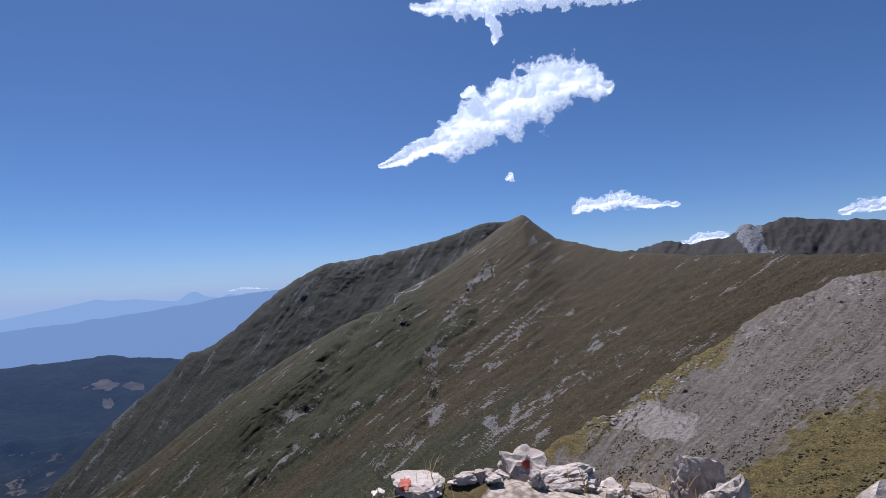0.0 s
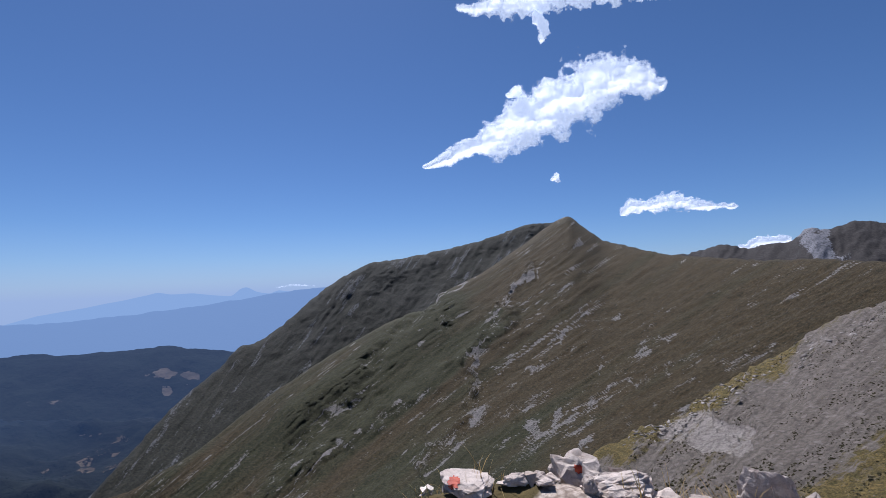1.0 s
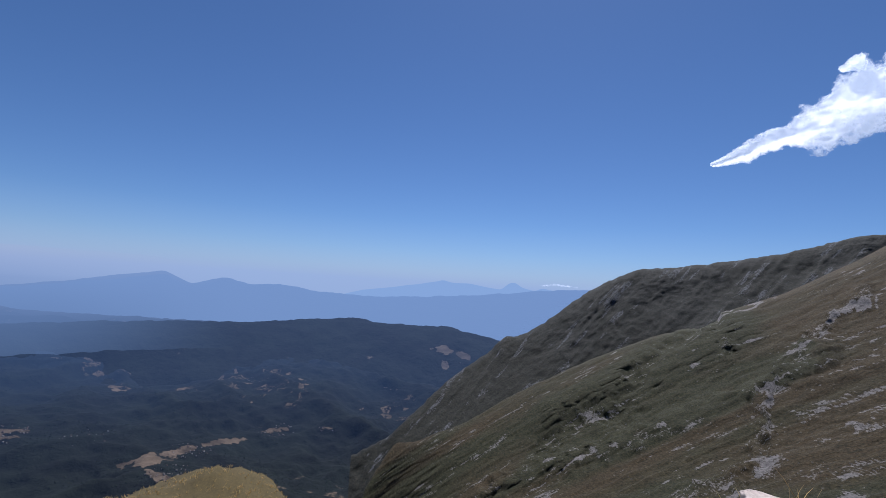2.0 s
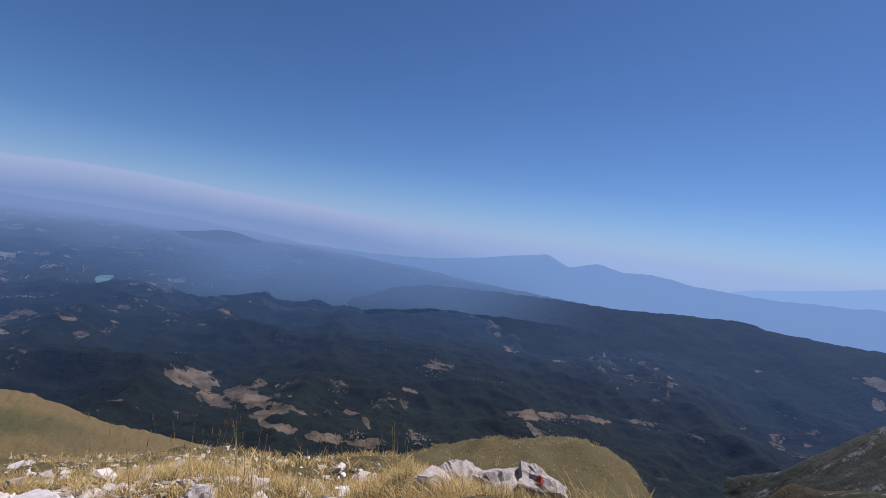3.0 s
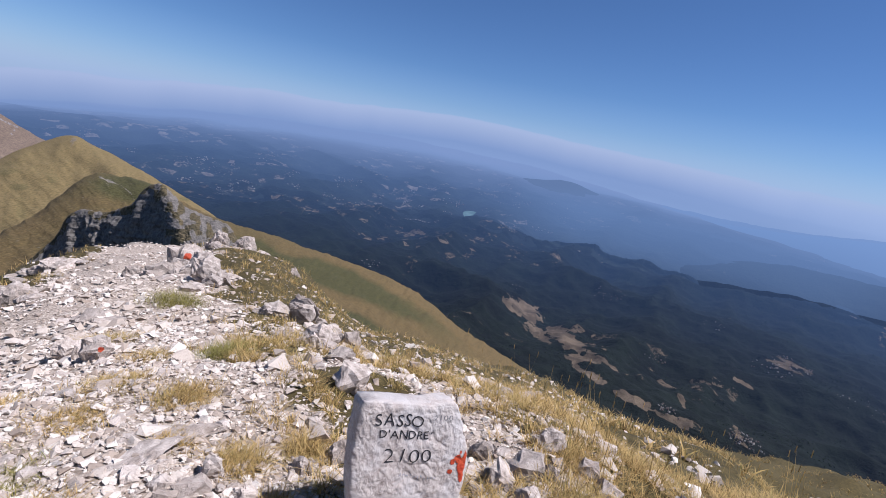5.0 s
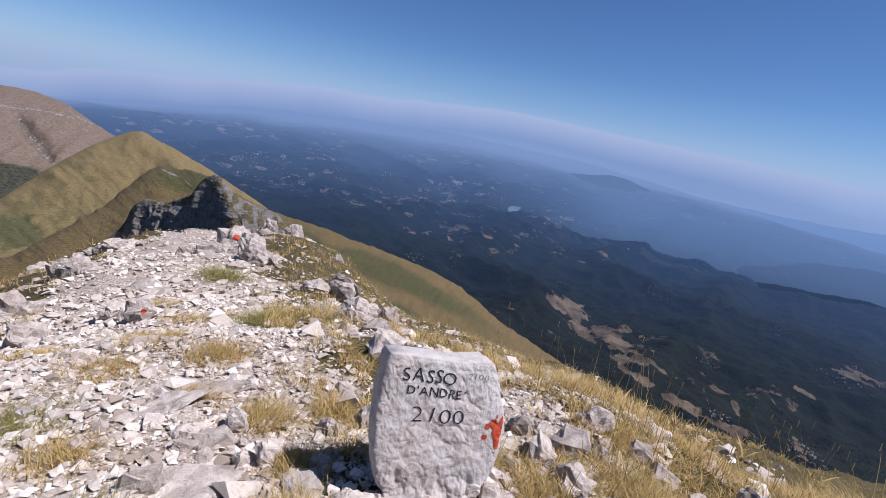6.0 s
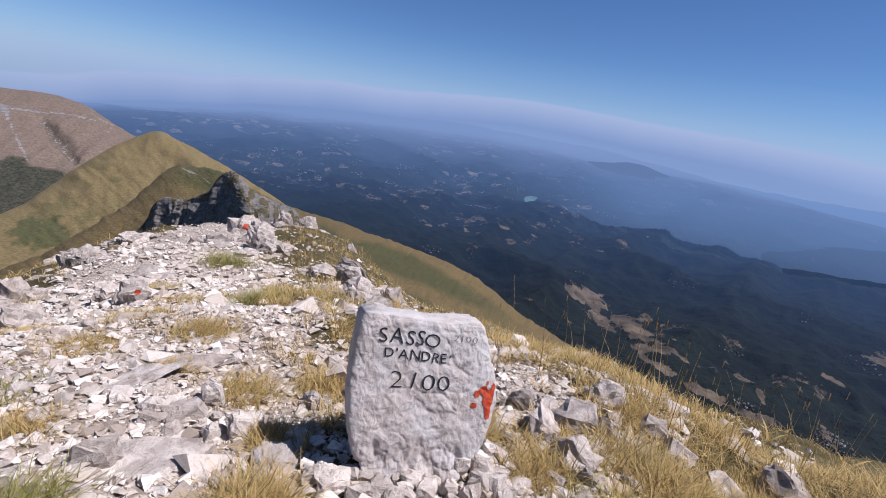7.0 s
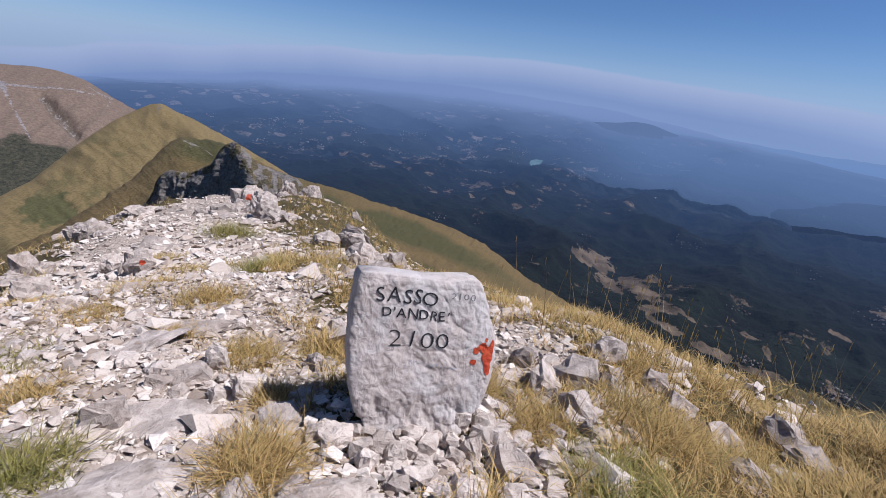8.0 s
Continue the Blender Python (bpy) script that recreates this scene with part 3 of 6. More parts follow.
ROCK_CHAIN = [(-1.1, 1.6), (0.8, -0.3), (4.2, -6.2), (6.5, -10), (5.7, -12.6), (6.9, -15.6), (11.1, -18.9), (13.1, -20.4)]
PALE_SCAR = [(11.3, -12.2), (17.4, -15.8), (21.6, -17.9)]
wobble_a, wobble_e = az + 0.7 * fbm(az * 0.8, el * 0.8, 21, 3), el + 0.7 * fbm(az * 0.8, el * 0.8, 22, 3)
gorge, rib_line, chain = near_line(wobble_a, wobble_e, GULLY, 0.9), near_line(wobble_a, wobble_e, EDGE_RIB, 1.1), near_line(wobble_a, wobble_e, ROCK_CHAIN, 0.8)
side_gorge = near_line(wobble_a, wobble_e, [(p + 1.8, e - 0.8) for p, e in EDGE_RIB], 1.0)
knobs = np.exp(-((az - 10.0) / 0.8) ** 2 - ((el + 0.6) / 0.9) ** 2) + np.exp(-((az - 9.4) / 0.7) ** 2 - ((el + 4.9) / 0.9) ** 2) + np.exp(-((az - 22.6) / 1.3) ** 2 - ((el + 13.6) / 0.8) ** 2)
spur_round = near_line(az, el, [(9, -3), (14, -6.5), (20, -10), (27, -14)], 2.2)
crags = ridged(az * 1.1, el * 0.9, 17, 4, 0.6) - 0.4
fade = step(-24, -14, el)
gorge, side_gorge, knobs = gorge * fade, side_gorge * fade, knobs * (0.3 + 0.7 * fade)
pts = push(pts, r * (-0.014 * gorge - 0.010 * side_gorge + 0.017 * rib_line + 0.014 * spur_round + 0.024 * np.clip(chain + knobs, 0, 1) * crags + 0.0045 * (ridged(q * 1.7, el * 0.7, 19, 4, 0.6) - 0.5) * step(8, -14, az) * (1 - 0.8 * step(0.75, 1.0, top))))
streak = 0.5 * vnoise(q * 0.9, el * 0.22, 4) + 0.5 * vnoise(q * 5.0, el * 1.5, 9)
# bare rock along the fall line: bearing, height angle, half length, half width
BARE = [(-6.7, 4.4, 1.2, 0.25), (-7.9, 3.2, 0.9, 0.25), (-0.3, 0.3, 1.3, 0.35), (1.1, -1.0, 1.0, 0.3), (-2.2, 0.8, 0.7, 0.2), (-4.5, -6.6, 1.7, 0.45), (-10.6, -5.0, 0.8, 0.25), (-13.5, -7.6, 2.0, 0.4), (-15.4, -7.0, 1.3, 0.35),
        (-20.6, -6.8, 1.0, 0.25), (-17.0, -9.6, 2.6, 0.45), (-13.0, -11.4, 1.5, 0.3), (-3.2, -15.8, 0.9, 0.6), (-0.4, -17.0, 1.2, 0.7), (-6.2, -18.5, 1.0, 0.5), (4.8, -9.0, 1.4, 0.4), (-1.0, -10.4, 1.6, 0.35), (2.6, -14.6, 1.5, 0.5), (-8.6, -9.6, 1.2, 0.25), (5.6, -15.5, 1.4, 0.5)]
bare = patches(wobble_a, wobble_e, [(p, e, s, w, -38) for p, e, s, w in BARE])
low = step(2, -12, el) * step(-12, 6, az)
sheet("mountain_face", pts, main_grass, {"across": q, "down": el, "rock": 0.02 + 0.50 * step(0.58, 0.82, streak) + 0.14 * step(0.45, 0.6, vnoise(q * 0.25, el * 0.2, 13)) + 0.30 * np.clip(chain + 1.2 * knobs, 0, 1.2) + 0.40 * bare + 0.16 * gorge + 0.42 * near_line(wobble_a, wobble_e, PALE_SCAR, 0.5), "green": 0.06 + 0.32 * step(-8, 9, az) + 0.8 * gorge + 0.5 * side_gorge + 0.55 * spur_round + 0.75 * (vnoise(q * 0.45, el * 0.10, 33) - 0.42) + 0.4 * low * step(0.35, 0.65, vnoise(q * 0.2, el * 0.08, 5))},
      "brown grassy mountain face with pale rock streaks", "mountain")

STREWN = [(pts, 0.5 * np.clip(chain + knobs, 0, 1.2) + 0.5 * bare + 0.25 * step(0.62, 0.85, streak) * step(14, 0, az) + 0.2 * gorge, 2600, (0.9, 3.6), (0.3, 0.8), "slope_outcrops", "small pale rock outcrops on the mountain face")]

scree_top = [(-60, -1.5, 300), (-44, -1.0, 290), (-38.7, -1.5, 270), (-35.5, -2.4, 260), (-27, -7.15, 225), (-17.1, -13.7, 180), (-10, -17.5, 150), (-4, -21, 130)]
b = np.concatenate([spread(-60, -44, 0.5)[:-1], spread(-44, -4, 0.13)])
wavy = scree_top
scree_top = [(float(p), float(along(p, wavy, 1)) + 0.45 * float(fbm(np.array(p * 0.5), np.array(0.0), 3, 4)), float(along(p, wavy, 2))) for p in np.arange(-60, -3.9, 0.25)]
pts, az, el, r = rings(EYE_A, b, [[(-60, -24, 60), (-30, -30, 60), (-4, -34, 60)], [(-60, -13, 120), (-38, -14, 120), (-20, -20, 110), (-4, -28, 100)], scree_top, [(x, y - 4, z * 1.15) for x, y, z in scree_top]], [90, 130, 10])
q = az + 1.0 * el
pts = push(pts, r * (0.009 * (ridged(q * 0.22, el * 0.08, 2, 4) - 0.5) + 0.0025 * fbm(az * 1.5, el * 1.5, 1, 4) + 0.004 * (ridged(q * 0.9, el * 0.3, 12, 4, 0.6) - 0.5)))
pale = step(1.2, 0.7, np.hypot((az + 18.5) / 5.2, (el + 15.9 - 0.18 * (az + 18.5)) / 2.3) + 0.3 * fbm(az * 0.6, el * 0.9, 7, 3))
ledge = near_line(az + 0.8 * fbm(az * 0.5, el * 0.5, 31, 3), el + 0.8 * fbm(az * 0.5, el * 0.5, 32, 3), [(-38, -2.2), (-34, -4), (-29.4, -6.8), (-23, -10.3), (-18, -13.2), (-12, -17)], 1.5)
pts = push(pts, r * (0.008 * ledge * (ridged(az * 0.9 + el, el * 0.9 - 0.4 * az, 5, 4, 0.6) - 0.45) - 0.010 * pale))
sheet("scree_slope", pts, scree_material(),
      {"across": q, "down": el, "rock": 0.66 + 0.3 * (vnoise(q * 0.4, el * 0.25, 4) - 0.4) - 0.45 * step(2.6, 0.2, along(az, scree_top, 1) - el + 0.8 * fbm(az * 0.6, el * 0.6, 17, 3)) * step(-29, -24, az) * (1 - pale) - 0.30 * step(1.0, 0.0, along(az, scree_top, 1) - el) * (1 - ledge * step(-22, -28, az)) - 0.45 * step(2.5, -2.5, el + 11.3 + 0.81 * (az + 38) + 1.8 * fbm(az * 0.5, el * 0.5, 8, 4)), "pale": pale + 0.55 * ledge * step(-19, -27, az) * step(0.35, 0.6, vnoise(az * 1.2, el * 1.5, 6)), "green": 0.3}, "pale grey scree slope below the ridge", "scree")

# stone that stands out of the slopes: grid, likelihood, count, sizes, height, what it is
STREWN.append((pts, np.clip(ledge, 0, 1) ** 2 * step(-8, -14, az), 560, (0.9, 3.6), (0.10, 0.22), "scree_slabs", "pale tilted limestone slabs along the scree"))
STREWN.append((pts, 0.06 + np.clip(0.3 + ledge, 0, 1) * (1 - pale) * step(-8, -14, az), 3600, (0.15, 0.55), (0.3, 0.6), "scree_blocks", "small grey blocks strewn over the scree"))
STREWN.append((pts, (1 - pale) * step(-8, -14, az) * step(0.45, 0.62, vnoise(q * 1.1, el * 0.35, 15)), 7000, (0.35, 1.05), (0.4, 0.8), "scree_tussocks", "dark grass tussocks dotted over the scree"))

peaks = [(-8, 0, 2500), (-16.4, 1.9, 2500), (-21.5, 2.8, 2500), (-23.3, 2.15, 2500), (-27.3, 2.7, 2450), (-28.9, 4.0, 2400), (-30.1, 3.5, 2400), (-32.2, 4.2, 2450), (-34.4, 3.7, 2500), (-39.4, 2.84, 2500), (-60, 2.5, 2500)]
b = spread(-60, -8, 0.16)
pts, az, el, r = rings(EYE_A, b, [[(-30, -3, 1900)], peaks, [(x, y - 4, z * 1.1) for x, y, z in peaks]], [80, 10], 0.3)
pts = push(pts, 26 * (ridged(az * 0.5 + 0.3 * el, el * 0.2, 3, 4) - 0.5) * step(4.4, 2.4, el) + 9 * (ridged(az * 1.6, el * 0.5, 6, 4, 0.6) - 0.5) + 3 * fbm(az * 2, el * 2, 3, 4))
white = 0.62 * step(1.7, 0.5, np.abs(az + 28.9 - 0.45 * (el - 3)) + 0.7 * fbm(az * 1.3, el * 0.9, 5, 4))
sheet("rocky_peaks", pts, hill_material("peak_rock", (0.036, 0.033, 0.036), (0.029, 0.030, 0.032), (0.20, 0.20, 0.222), 0.14, 0.012, 1.0, grain=(1.6, 1.6), rills=0.25, tips=0.05, speckle=0.2),
      {"across": az, "down": el, "rock": 0.02 + 0.85 * white + 0.28 * vnoise(az * 1.4, el * 0.8, 2), "green": 0.2}, "grey rocky peaks behind the ridge", "mountain")

# ---- the ridge ahead of the marker ----
ridge_grass = hill_material("ridge_grass", (0.158, 0.104, 0.037), (0.060, 0.057, 0.015), (0.245, 0.218, 0.19), 1.3, 0.05, 1.0, grain=(1.6, 1.0), rills=0.3, tips=0.10, speckle=0.4, mottle=0.3)
bank_top = [(152, -11.5, 120), (148, -13.4, 130), (145, -14.05, 150), (140, -15.1, 180), (129, -17.3, 220), (123.3, -19.2, 235), (117.9, -22.2, 245), (111, -24.3, 250), (104, -25.9, 250), (97, -28.5, 250), (85, -31, 250)]
b = spread(85, 152, 0.2)
pts, az, el, r = rings(EYE_B, b, [[(152, -24, 30), (85, -38, 30)], [(152, -16, 70), (140, -19, 80), (125, -24, 90), (110, -28, 100), (85, -35, 100)], bank_top, [(x, y - 9, z * 1.4) for x, y, z in bank_top]], [50, 110, 14], 0.6)
q = az + 0.8 * el
pts = push(pts, r * (0.016 * (ridged(q * 0.10, el * 0.10, 4, 4) - 0.5) + 0.0018 * fbm(az * 1.5, el * 1.5, 1, 4)) * (1 - 0.7 * step(0.9, 1.0, r / along(az, bank_top, 2))))
under = along(az, bank_top, 1) - el + 0.5 * fbm(az * 0.15, el * 0.3, 9, 3)
bank_green = 0.18 + 0.60 * step(0.5, 1.4, under) * step(4.2, 2.6, under) * step(112, 130, az) + 0.6 * step(5.0, 6.4, under) * step(8.5, 6.5, under) + 0.2 * vnoise(q * 0.11, el * 0.3, 8)
sheet("grassy_flank", pts, ridge_grass, {"across": q, "down": el, "rock": 0.10, "green": bank_green}, "golden and green grass flank of the ridge", "hillside")

crest_h = [(182, -19, 300), (174, -14.86, 340), (171.4, -13.4, 370), (169.5, -11.7, 400), (167.2, -9.9, 430), (164.7, -8.0, 470), (163.2, -7.1, 490), (161.4, -6.2, 500), (160.3, -6.2, 500), (159.3, -6.75, 490), (157.8, -7.36, 470), (155.7, -8.6, 430), (153.5, -9.8, 390), (151.8, -10.9, 380), (148, -13, 350), (144, -17, 330)]
b = spread(144, 190, 0.15)
pts, az, el, r = rings(EYE_B, b, [[(190, -32, 90), (144, -26, 90)], [(190, -26, 160), (174, -22, 170), (167, -19, 200), (160.5, -15.5, 230), (157.5, -13.5, 230), (154.5, -13.5, 230), (150, -15.5, 220), (144, -20, 200)], crest_h, [(x, y - 9, z * 1.4) for x, y, z in crest_h]], [50, 130, 12], 0.35)
q = az - 0.9 * el
rib = near_line(az, el, [(160.6, -6.4), (159.4, -8.0), (158.3, -9.0), (157.2, -9.6)], 0.8)
pts = push(pts, r * (0.010 * (ridged(q * 0.16, el * 0.09, 4, 4) - 0.5) + 0.007 * rib + 0.0016 * fbm(az * 1.2, el * 1.2, 1, 4)) * (1 - 0.7 * step(0.85, 1.0, r / along(az, crest_h, 2))))
bushes = step(1.2, 0.6, np.hypot((az - 170.5) / 2.4, (el + 16.3) / 1.3) + 0.5 * fbm(az * 1.1, el * 1.5, 8, 4)) + 0.3 * step(0.62, 0.80, vnoise(az * 0.9, el * 1.6, 23)) * step(-8, -11, el)
green = 0.06 + 0.8 * bushes + 0.22 * vnoise(q * 0.2, el * 0.4, 3)
sheet("grassy_hill", pts, hill_material("hill_grass", (0.215, 0.155, 0.062), (0.085, 0.082, 0.026), (0.177, 0.15, 0.122), 0.6, 0.03, 0.7, grain=(1.6, 0.9), rills=0.15, tips=0.08, speckle=0.35, mottle=0.25), {"across": q, "down": el, "rock": 0.02 + 0.30 * rib * step(0.45, 0.6, vnoise(az * 3, el * 3, 6)) + 0.22 * step(0.66, 0.78, vnoise(az * 1.6, el * 1.6, 6)), "green": green},
      "olive brown grassy hill on the ridge", "hill")

spur_top = [(182, -23.0, 95), (174.8, -19.9, 105), (170.4, -18.3, 115), (167, -16.1, 125), (163.9, -14.0, 140), (161.7, -12.0, 150), (160, -10.3, 160), (159, -9.45, 165), (156.8, -9.6, 165), (154.6, -10.0, 155), (152.5, -11.2, 140), (149, -14, 130), (145, -18, 120)]
b = spread(145, 182, 0.15)
pts, az, el, r = rings(EYE_B, b, [[(x, y - 10, z * 0.42) for x, y, z in spur_top], [(x, y - 4.2, z * 0.72) for x, y, z in spur_top], spur_top, [(x, y - 2, z * 1.25) for x, y, z in spur_top], [(x, y - 8, z * 1.5) for x, y, z in spur_top]], [40, 60, 14, 6], 0.5)
q = az - 0.8 * el
pts = push(pts, r * (0.010 * (ridged(q * 0.2, el * 0.12, 14, 4) - 0.5) + 0.0016 * fbm(az * 1.4, el * 1.4, 3, 4)))
knoll = np.exp(-((az - 156.2) / 2.6) ** 2 - ((el + 10.6) / 1.3) ** 2)
track = near_line(az, el, [(158.6, -9.9), (157.0, -10.4), (156.0, -11.2), (155.6, -12.0)], 0.10)
sheet("grassy_spur", pts, ridge_grass, {"across": q, "down": el, "rock": 0.05 + 0.5 * track + 0.25 * step(0.66, 0.8, vnoise(az * 1.8, el * 1.8, 26)), "green": 0.18 + 0.8 * knoll + 0.2 * vnoise(q * 0.2, el * 0.5, 9)}, "grassy spur with a green knoll and faint track", "hillside")

crest_m = [(200, -2.5, 1800), (178, -3.2, 1800), (172.2, -3.62, 1800), (170.4, -3.66, 1800), (168.5, -3.86, 1780), (166.5, -4.5, 1740), (164.5, -5.9, 1690), (163, -6.75, 1650), (158, -9.5, 1600), (154, -12, 1600)]
b = spread(154, 200, 0.2)
pts, az, el, r = rings(EYE_B, b, [[(177, -22, 900)], [(177, -13, 1250)], crest_m, [(x, y - 5, z * 1.2) for x, y, z in crest_m]], [30, 100, 10], 0.4)
q = az + 1.1 * el
pts = push(pts, r * (0.02 * (ridged(q * 0.2, el * 0.06, 4, 4) - 0.5)) * (1 - 0.7 * step(0.85, 1.0, r / along(az, crest_m, 2))))
tracks = near_line(az, el, [(172.1, -5.46), (170.3, -5.57), (167.5, -5.61), (166, -5.86)], 0.13) + near_line(az, el, [(172.35, -5.2), (172.1, -6.6), (171.8, -8), (171.1, -10.2)], 0.16)
tracks = tracks + near_line(az, el, [(166.35, -5.1), (165.4, -5.8), (164.6, -6.0), (165.1, -7.0)], 0.10) + np.exp(-((az - 172.6) / 0.35) ** 2 - ((el + 5.6) / 0.8) ** 2)
cleft = near_line(az + 0.3 * fbm(az * 2, el * 2, 3, 3), el, [(169.8, -6.4), (169.1, -7.5), (168.4, -8.5), (167.5, -9.6)], 0.55)
pts = push(pts, -r * 0.012 * cleft)
sheet("brown_mountain", pts, hill_material("brown_slope", (0.150, 0.108, 0.087), (0.012, 0.017, 0.014), (0.235, 0.212, 0.205), 0.16, 0.01, 0.6, grain=(2.0, 1.0), rills=0.15, speckle=0.12, mottle=0.22),
      {"across": q, "down": el, "rock": 0.05 + 0.6 * tracks + 0.42 * cleft, "green": 0.05 + 0.45 * cleft + 1.2 * step(-9.6, -11.5, el + 0.8 * fbm(az * 0.5, el, 2, 3))}, "bare reddish brown mountain with wooded foot", "mountain")

# ---- the near ground ----
gravel_bed = Nodes("stony_turf", 0.95)
n = gravel_bed
fine, mid = n.noise(70, 6, 0.7), n.noise(6, 5, 0.6)
pebble, chip = n.cells(34), n.cells(90)
earth = n.mix(n.ramp(fine, (0.3, 0.0), (0.65, 1.0)), (0.20, 0.15, 0.108), (0.50, 0.42, 0.345))
earth = n.mix(n.ramp(pebble, (0.35, 0.0), (0.75, 0.75)), n.mix(0.35, earth, (0.56, 0.485, 0.41)), (0.14, 0.10, 0.07))
turf = n.mix(n.ramp(mid, (0.35, 0.0), (0.65, 1.0)), (0.050, 0.039, 0.012), (0.116, 0.086, 0.027))
turf = n.mix(n.ramp(fine, (0.25, 0.0), (0.7, 1.0)), n.mix(0.6, turf, (0.034, 0.0258, 0.0122)), turf)
n.bump(fine, 0.6, 0.010).bump(chip, -0.5, 0.012).bump(pebble, -0.8, 0.03).bump(mid, 0.5, 0.06)
bed = n.maths("ADD", n.attr("grass"), n.maths("MULTIPLY", n.maths("SUBTRACT", mid, 0.5), 0.5))
gravel_bed = n.done(n.mix(n.ramp(bed, (0.42, 0.0), (0.58, 1.0)), earth, turf))


def grassiness(x, y):
    """How far the near ground is grown over, 0 on the trodden path."""
    x, y = np.asarray(x, float), np.asarray(y, float)
    centre = np.interp(-y, [-3, 0, 1.5, 3, 4.5, 6, 12, 25, 40], [1.5, 0.2, -0.25, -0.65, -1.2, -2.1, -5.2, -12, -20])
    half = np.interp(-y, [-3, 0, 1.5, 3, 6, 12, 25], [0.25, 0.8, 0.9, 1.15, 1.4, 1.9, 2.6])
    away = np.abs(x - centre) / half
    open_turf = np.clip(step(0.75, 1.45, away + 0.45 * fbm(x * 1.1, y * 1.1, 2, 3)), 0, 1)
    return open_turf * (1 - 0.75 * step(0.50, 0.66, vnoise(x * 1.4, y * 1.4, 12)) * step(9, 4, np.hypot(x, y)) * step(0.3, -0.5, y))


b = np.concatenate([np.linspace(-180, 180, 540, endpoint=False)])
rr = np.concatenate([[0.05], np.geomspace(0.3, 120, 172)])
az, r = np.meshgrid(b, rr)
r = np.minimum(r, along(az, EDGE, 1) * 1.7)
x, y = -r * np.sin(np.radians(az)), r * np.cos(np.radians(az))
z = ground_height(x, y)
sheet("ground", np.stack([x, y, z], -1), gravel_bed, {"grass": grassiness(x, y)}, "stony summit ridge with dry grass and gravel path", "ground", wrap=True)

# ---- stone: materials ----
def limestone(name, low, high, warm=(0.286, 0.204, 0.136), scale=1.0):
    n = Nodes(name, 0.88)
    info = n.add("ShaderNodeObjectInfo")
    big, mid, fine = n.noise(3.5 * scale, 4), n.noise(14 * scale, 6, 0.65, warp=0.6), n.noise(90 * scale, 4, 0.7)
    col = n.mix(n.ramp(mid, (0.32, 0.0), (0.62, 1.0)), low, high)
    col = n.mix(n.ramp(big, (0.5, 0.0), (0.8, 0.45)), col, warm)
    col = n.mix(n.ramp(fine, (0.28, 0.7), (0.42, 0.0)), col, tuple(c * 0.35 for c in low))
    tone = n.add("ShaderNodeMapRange", To_Min=0.72, To_Max=1.12)
    n.link(info.outputs["Random"], tone.inputs["Value"])
    col = n.mix(1.0, col, tone.outputs[0], "MULTIPLY")
    n.bump(fine, 0.7, 0.008 / scale).bump(mid, 0.6, 0.03 / scale)
    return n.done(col)


white_stone = limestone("white_limestone", (0.35, 0.285, 0.235), (0.59, 0.51, 0.445))
grey_stone = limestone("weathered_limestone", (0.25, 0.203, 0.168), (0.52, 0.447, 0.39))


def gravel_material():
    n = Nodes("limestone_gravel", 0.9)
    geo = n.tree.nodes.new("ShaderNodeNewGeometry")
    shade = n.ramp(geo.outputs["Random Per Island"], (0.0, (0.27, 0.21, 0.16)), (0.3, (0.45, 0.375, 0.31)), (0.75, (0.57, 0.495, 0.425)), (1.0, (0.66, 0.59, 0.52)))
    fine = n.noise(80, 4, 0.7)
    n.bump(fine, 0.5, 0.006)
    return n.done(n.mix(n.ramp(fine, (0.3, 0.5), (0.5, 0.0)), shade, (0.136, 0.116, 0.102)))


gravel_stone = gravel_material()
red_paint = Nodes("red_trail_paint", 0.6)
red_paint = red_paint.done(red_paint.mix(red_paint.ramp(red_paint.noise(40, 4), (0.35, 0.0), (0.6, 1.0)), (0.286, 0.0306, 0.0122), (0.422, 0.068, 0.0238)))
black_paint = Nodes("black_lettering_paint", 0.55)
black_paint = black_paint.done(black_paint.mix(black_paint.ramp(black_paint.noise(60, 4), (0.4, 0.0), (0.75, 1.0)), (0.0122, 0.0122, 0.0136), (0.0476, 0.0442, 0.0476)))
faint_paint = Nodes("faded_lettering_paint", 0.8).done((0.15, 0.146, 0.15))
blue_paint = Nodes("faded_blue_pencil", 0.8).done((0.286, 0.306, 0.354))


def hull(seed, blocky=0.5, points=14):
    """An angular stone about one metre across, as a bmesh."""
    rng = random.Random(seed)
    bm = bmesh.new()
    for _ in range(points):
        v = Vector((rng.gauss(0, 1), rng.gauss(0, 1), rng.gauss(0, 1))).normalized()
        cube = v / max(abs(c) for c in v)
        v = v.lerp(cube, blocky) * rng.uniform(0.8, 1.05) * 0.5
        bm.verts.new(v)
    made = bmesh.ops.convex_hull(bm, input=bm.verts)
    loose = [v for v in bm.verts if not v.link_faces]
    bmesh.ops.delete(bm, geom=loose, context="VERTS")
    bmesh.ops.recalc_face_normals(bm, faces=bm.faces)
    return bm


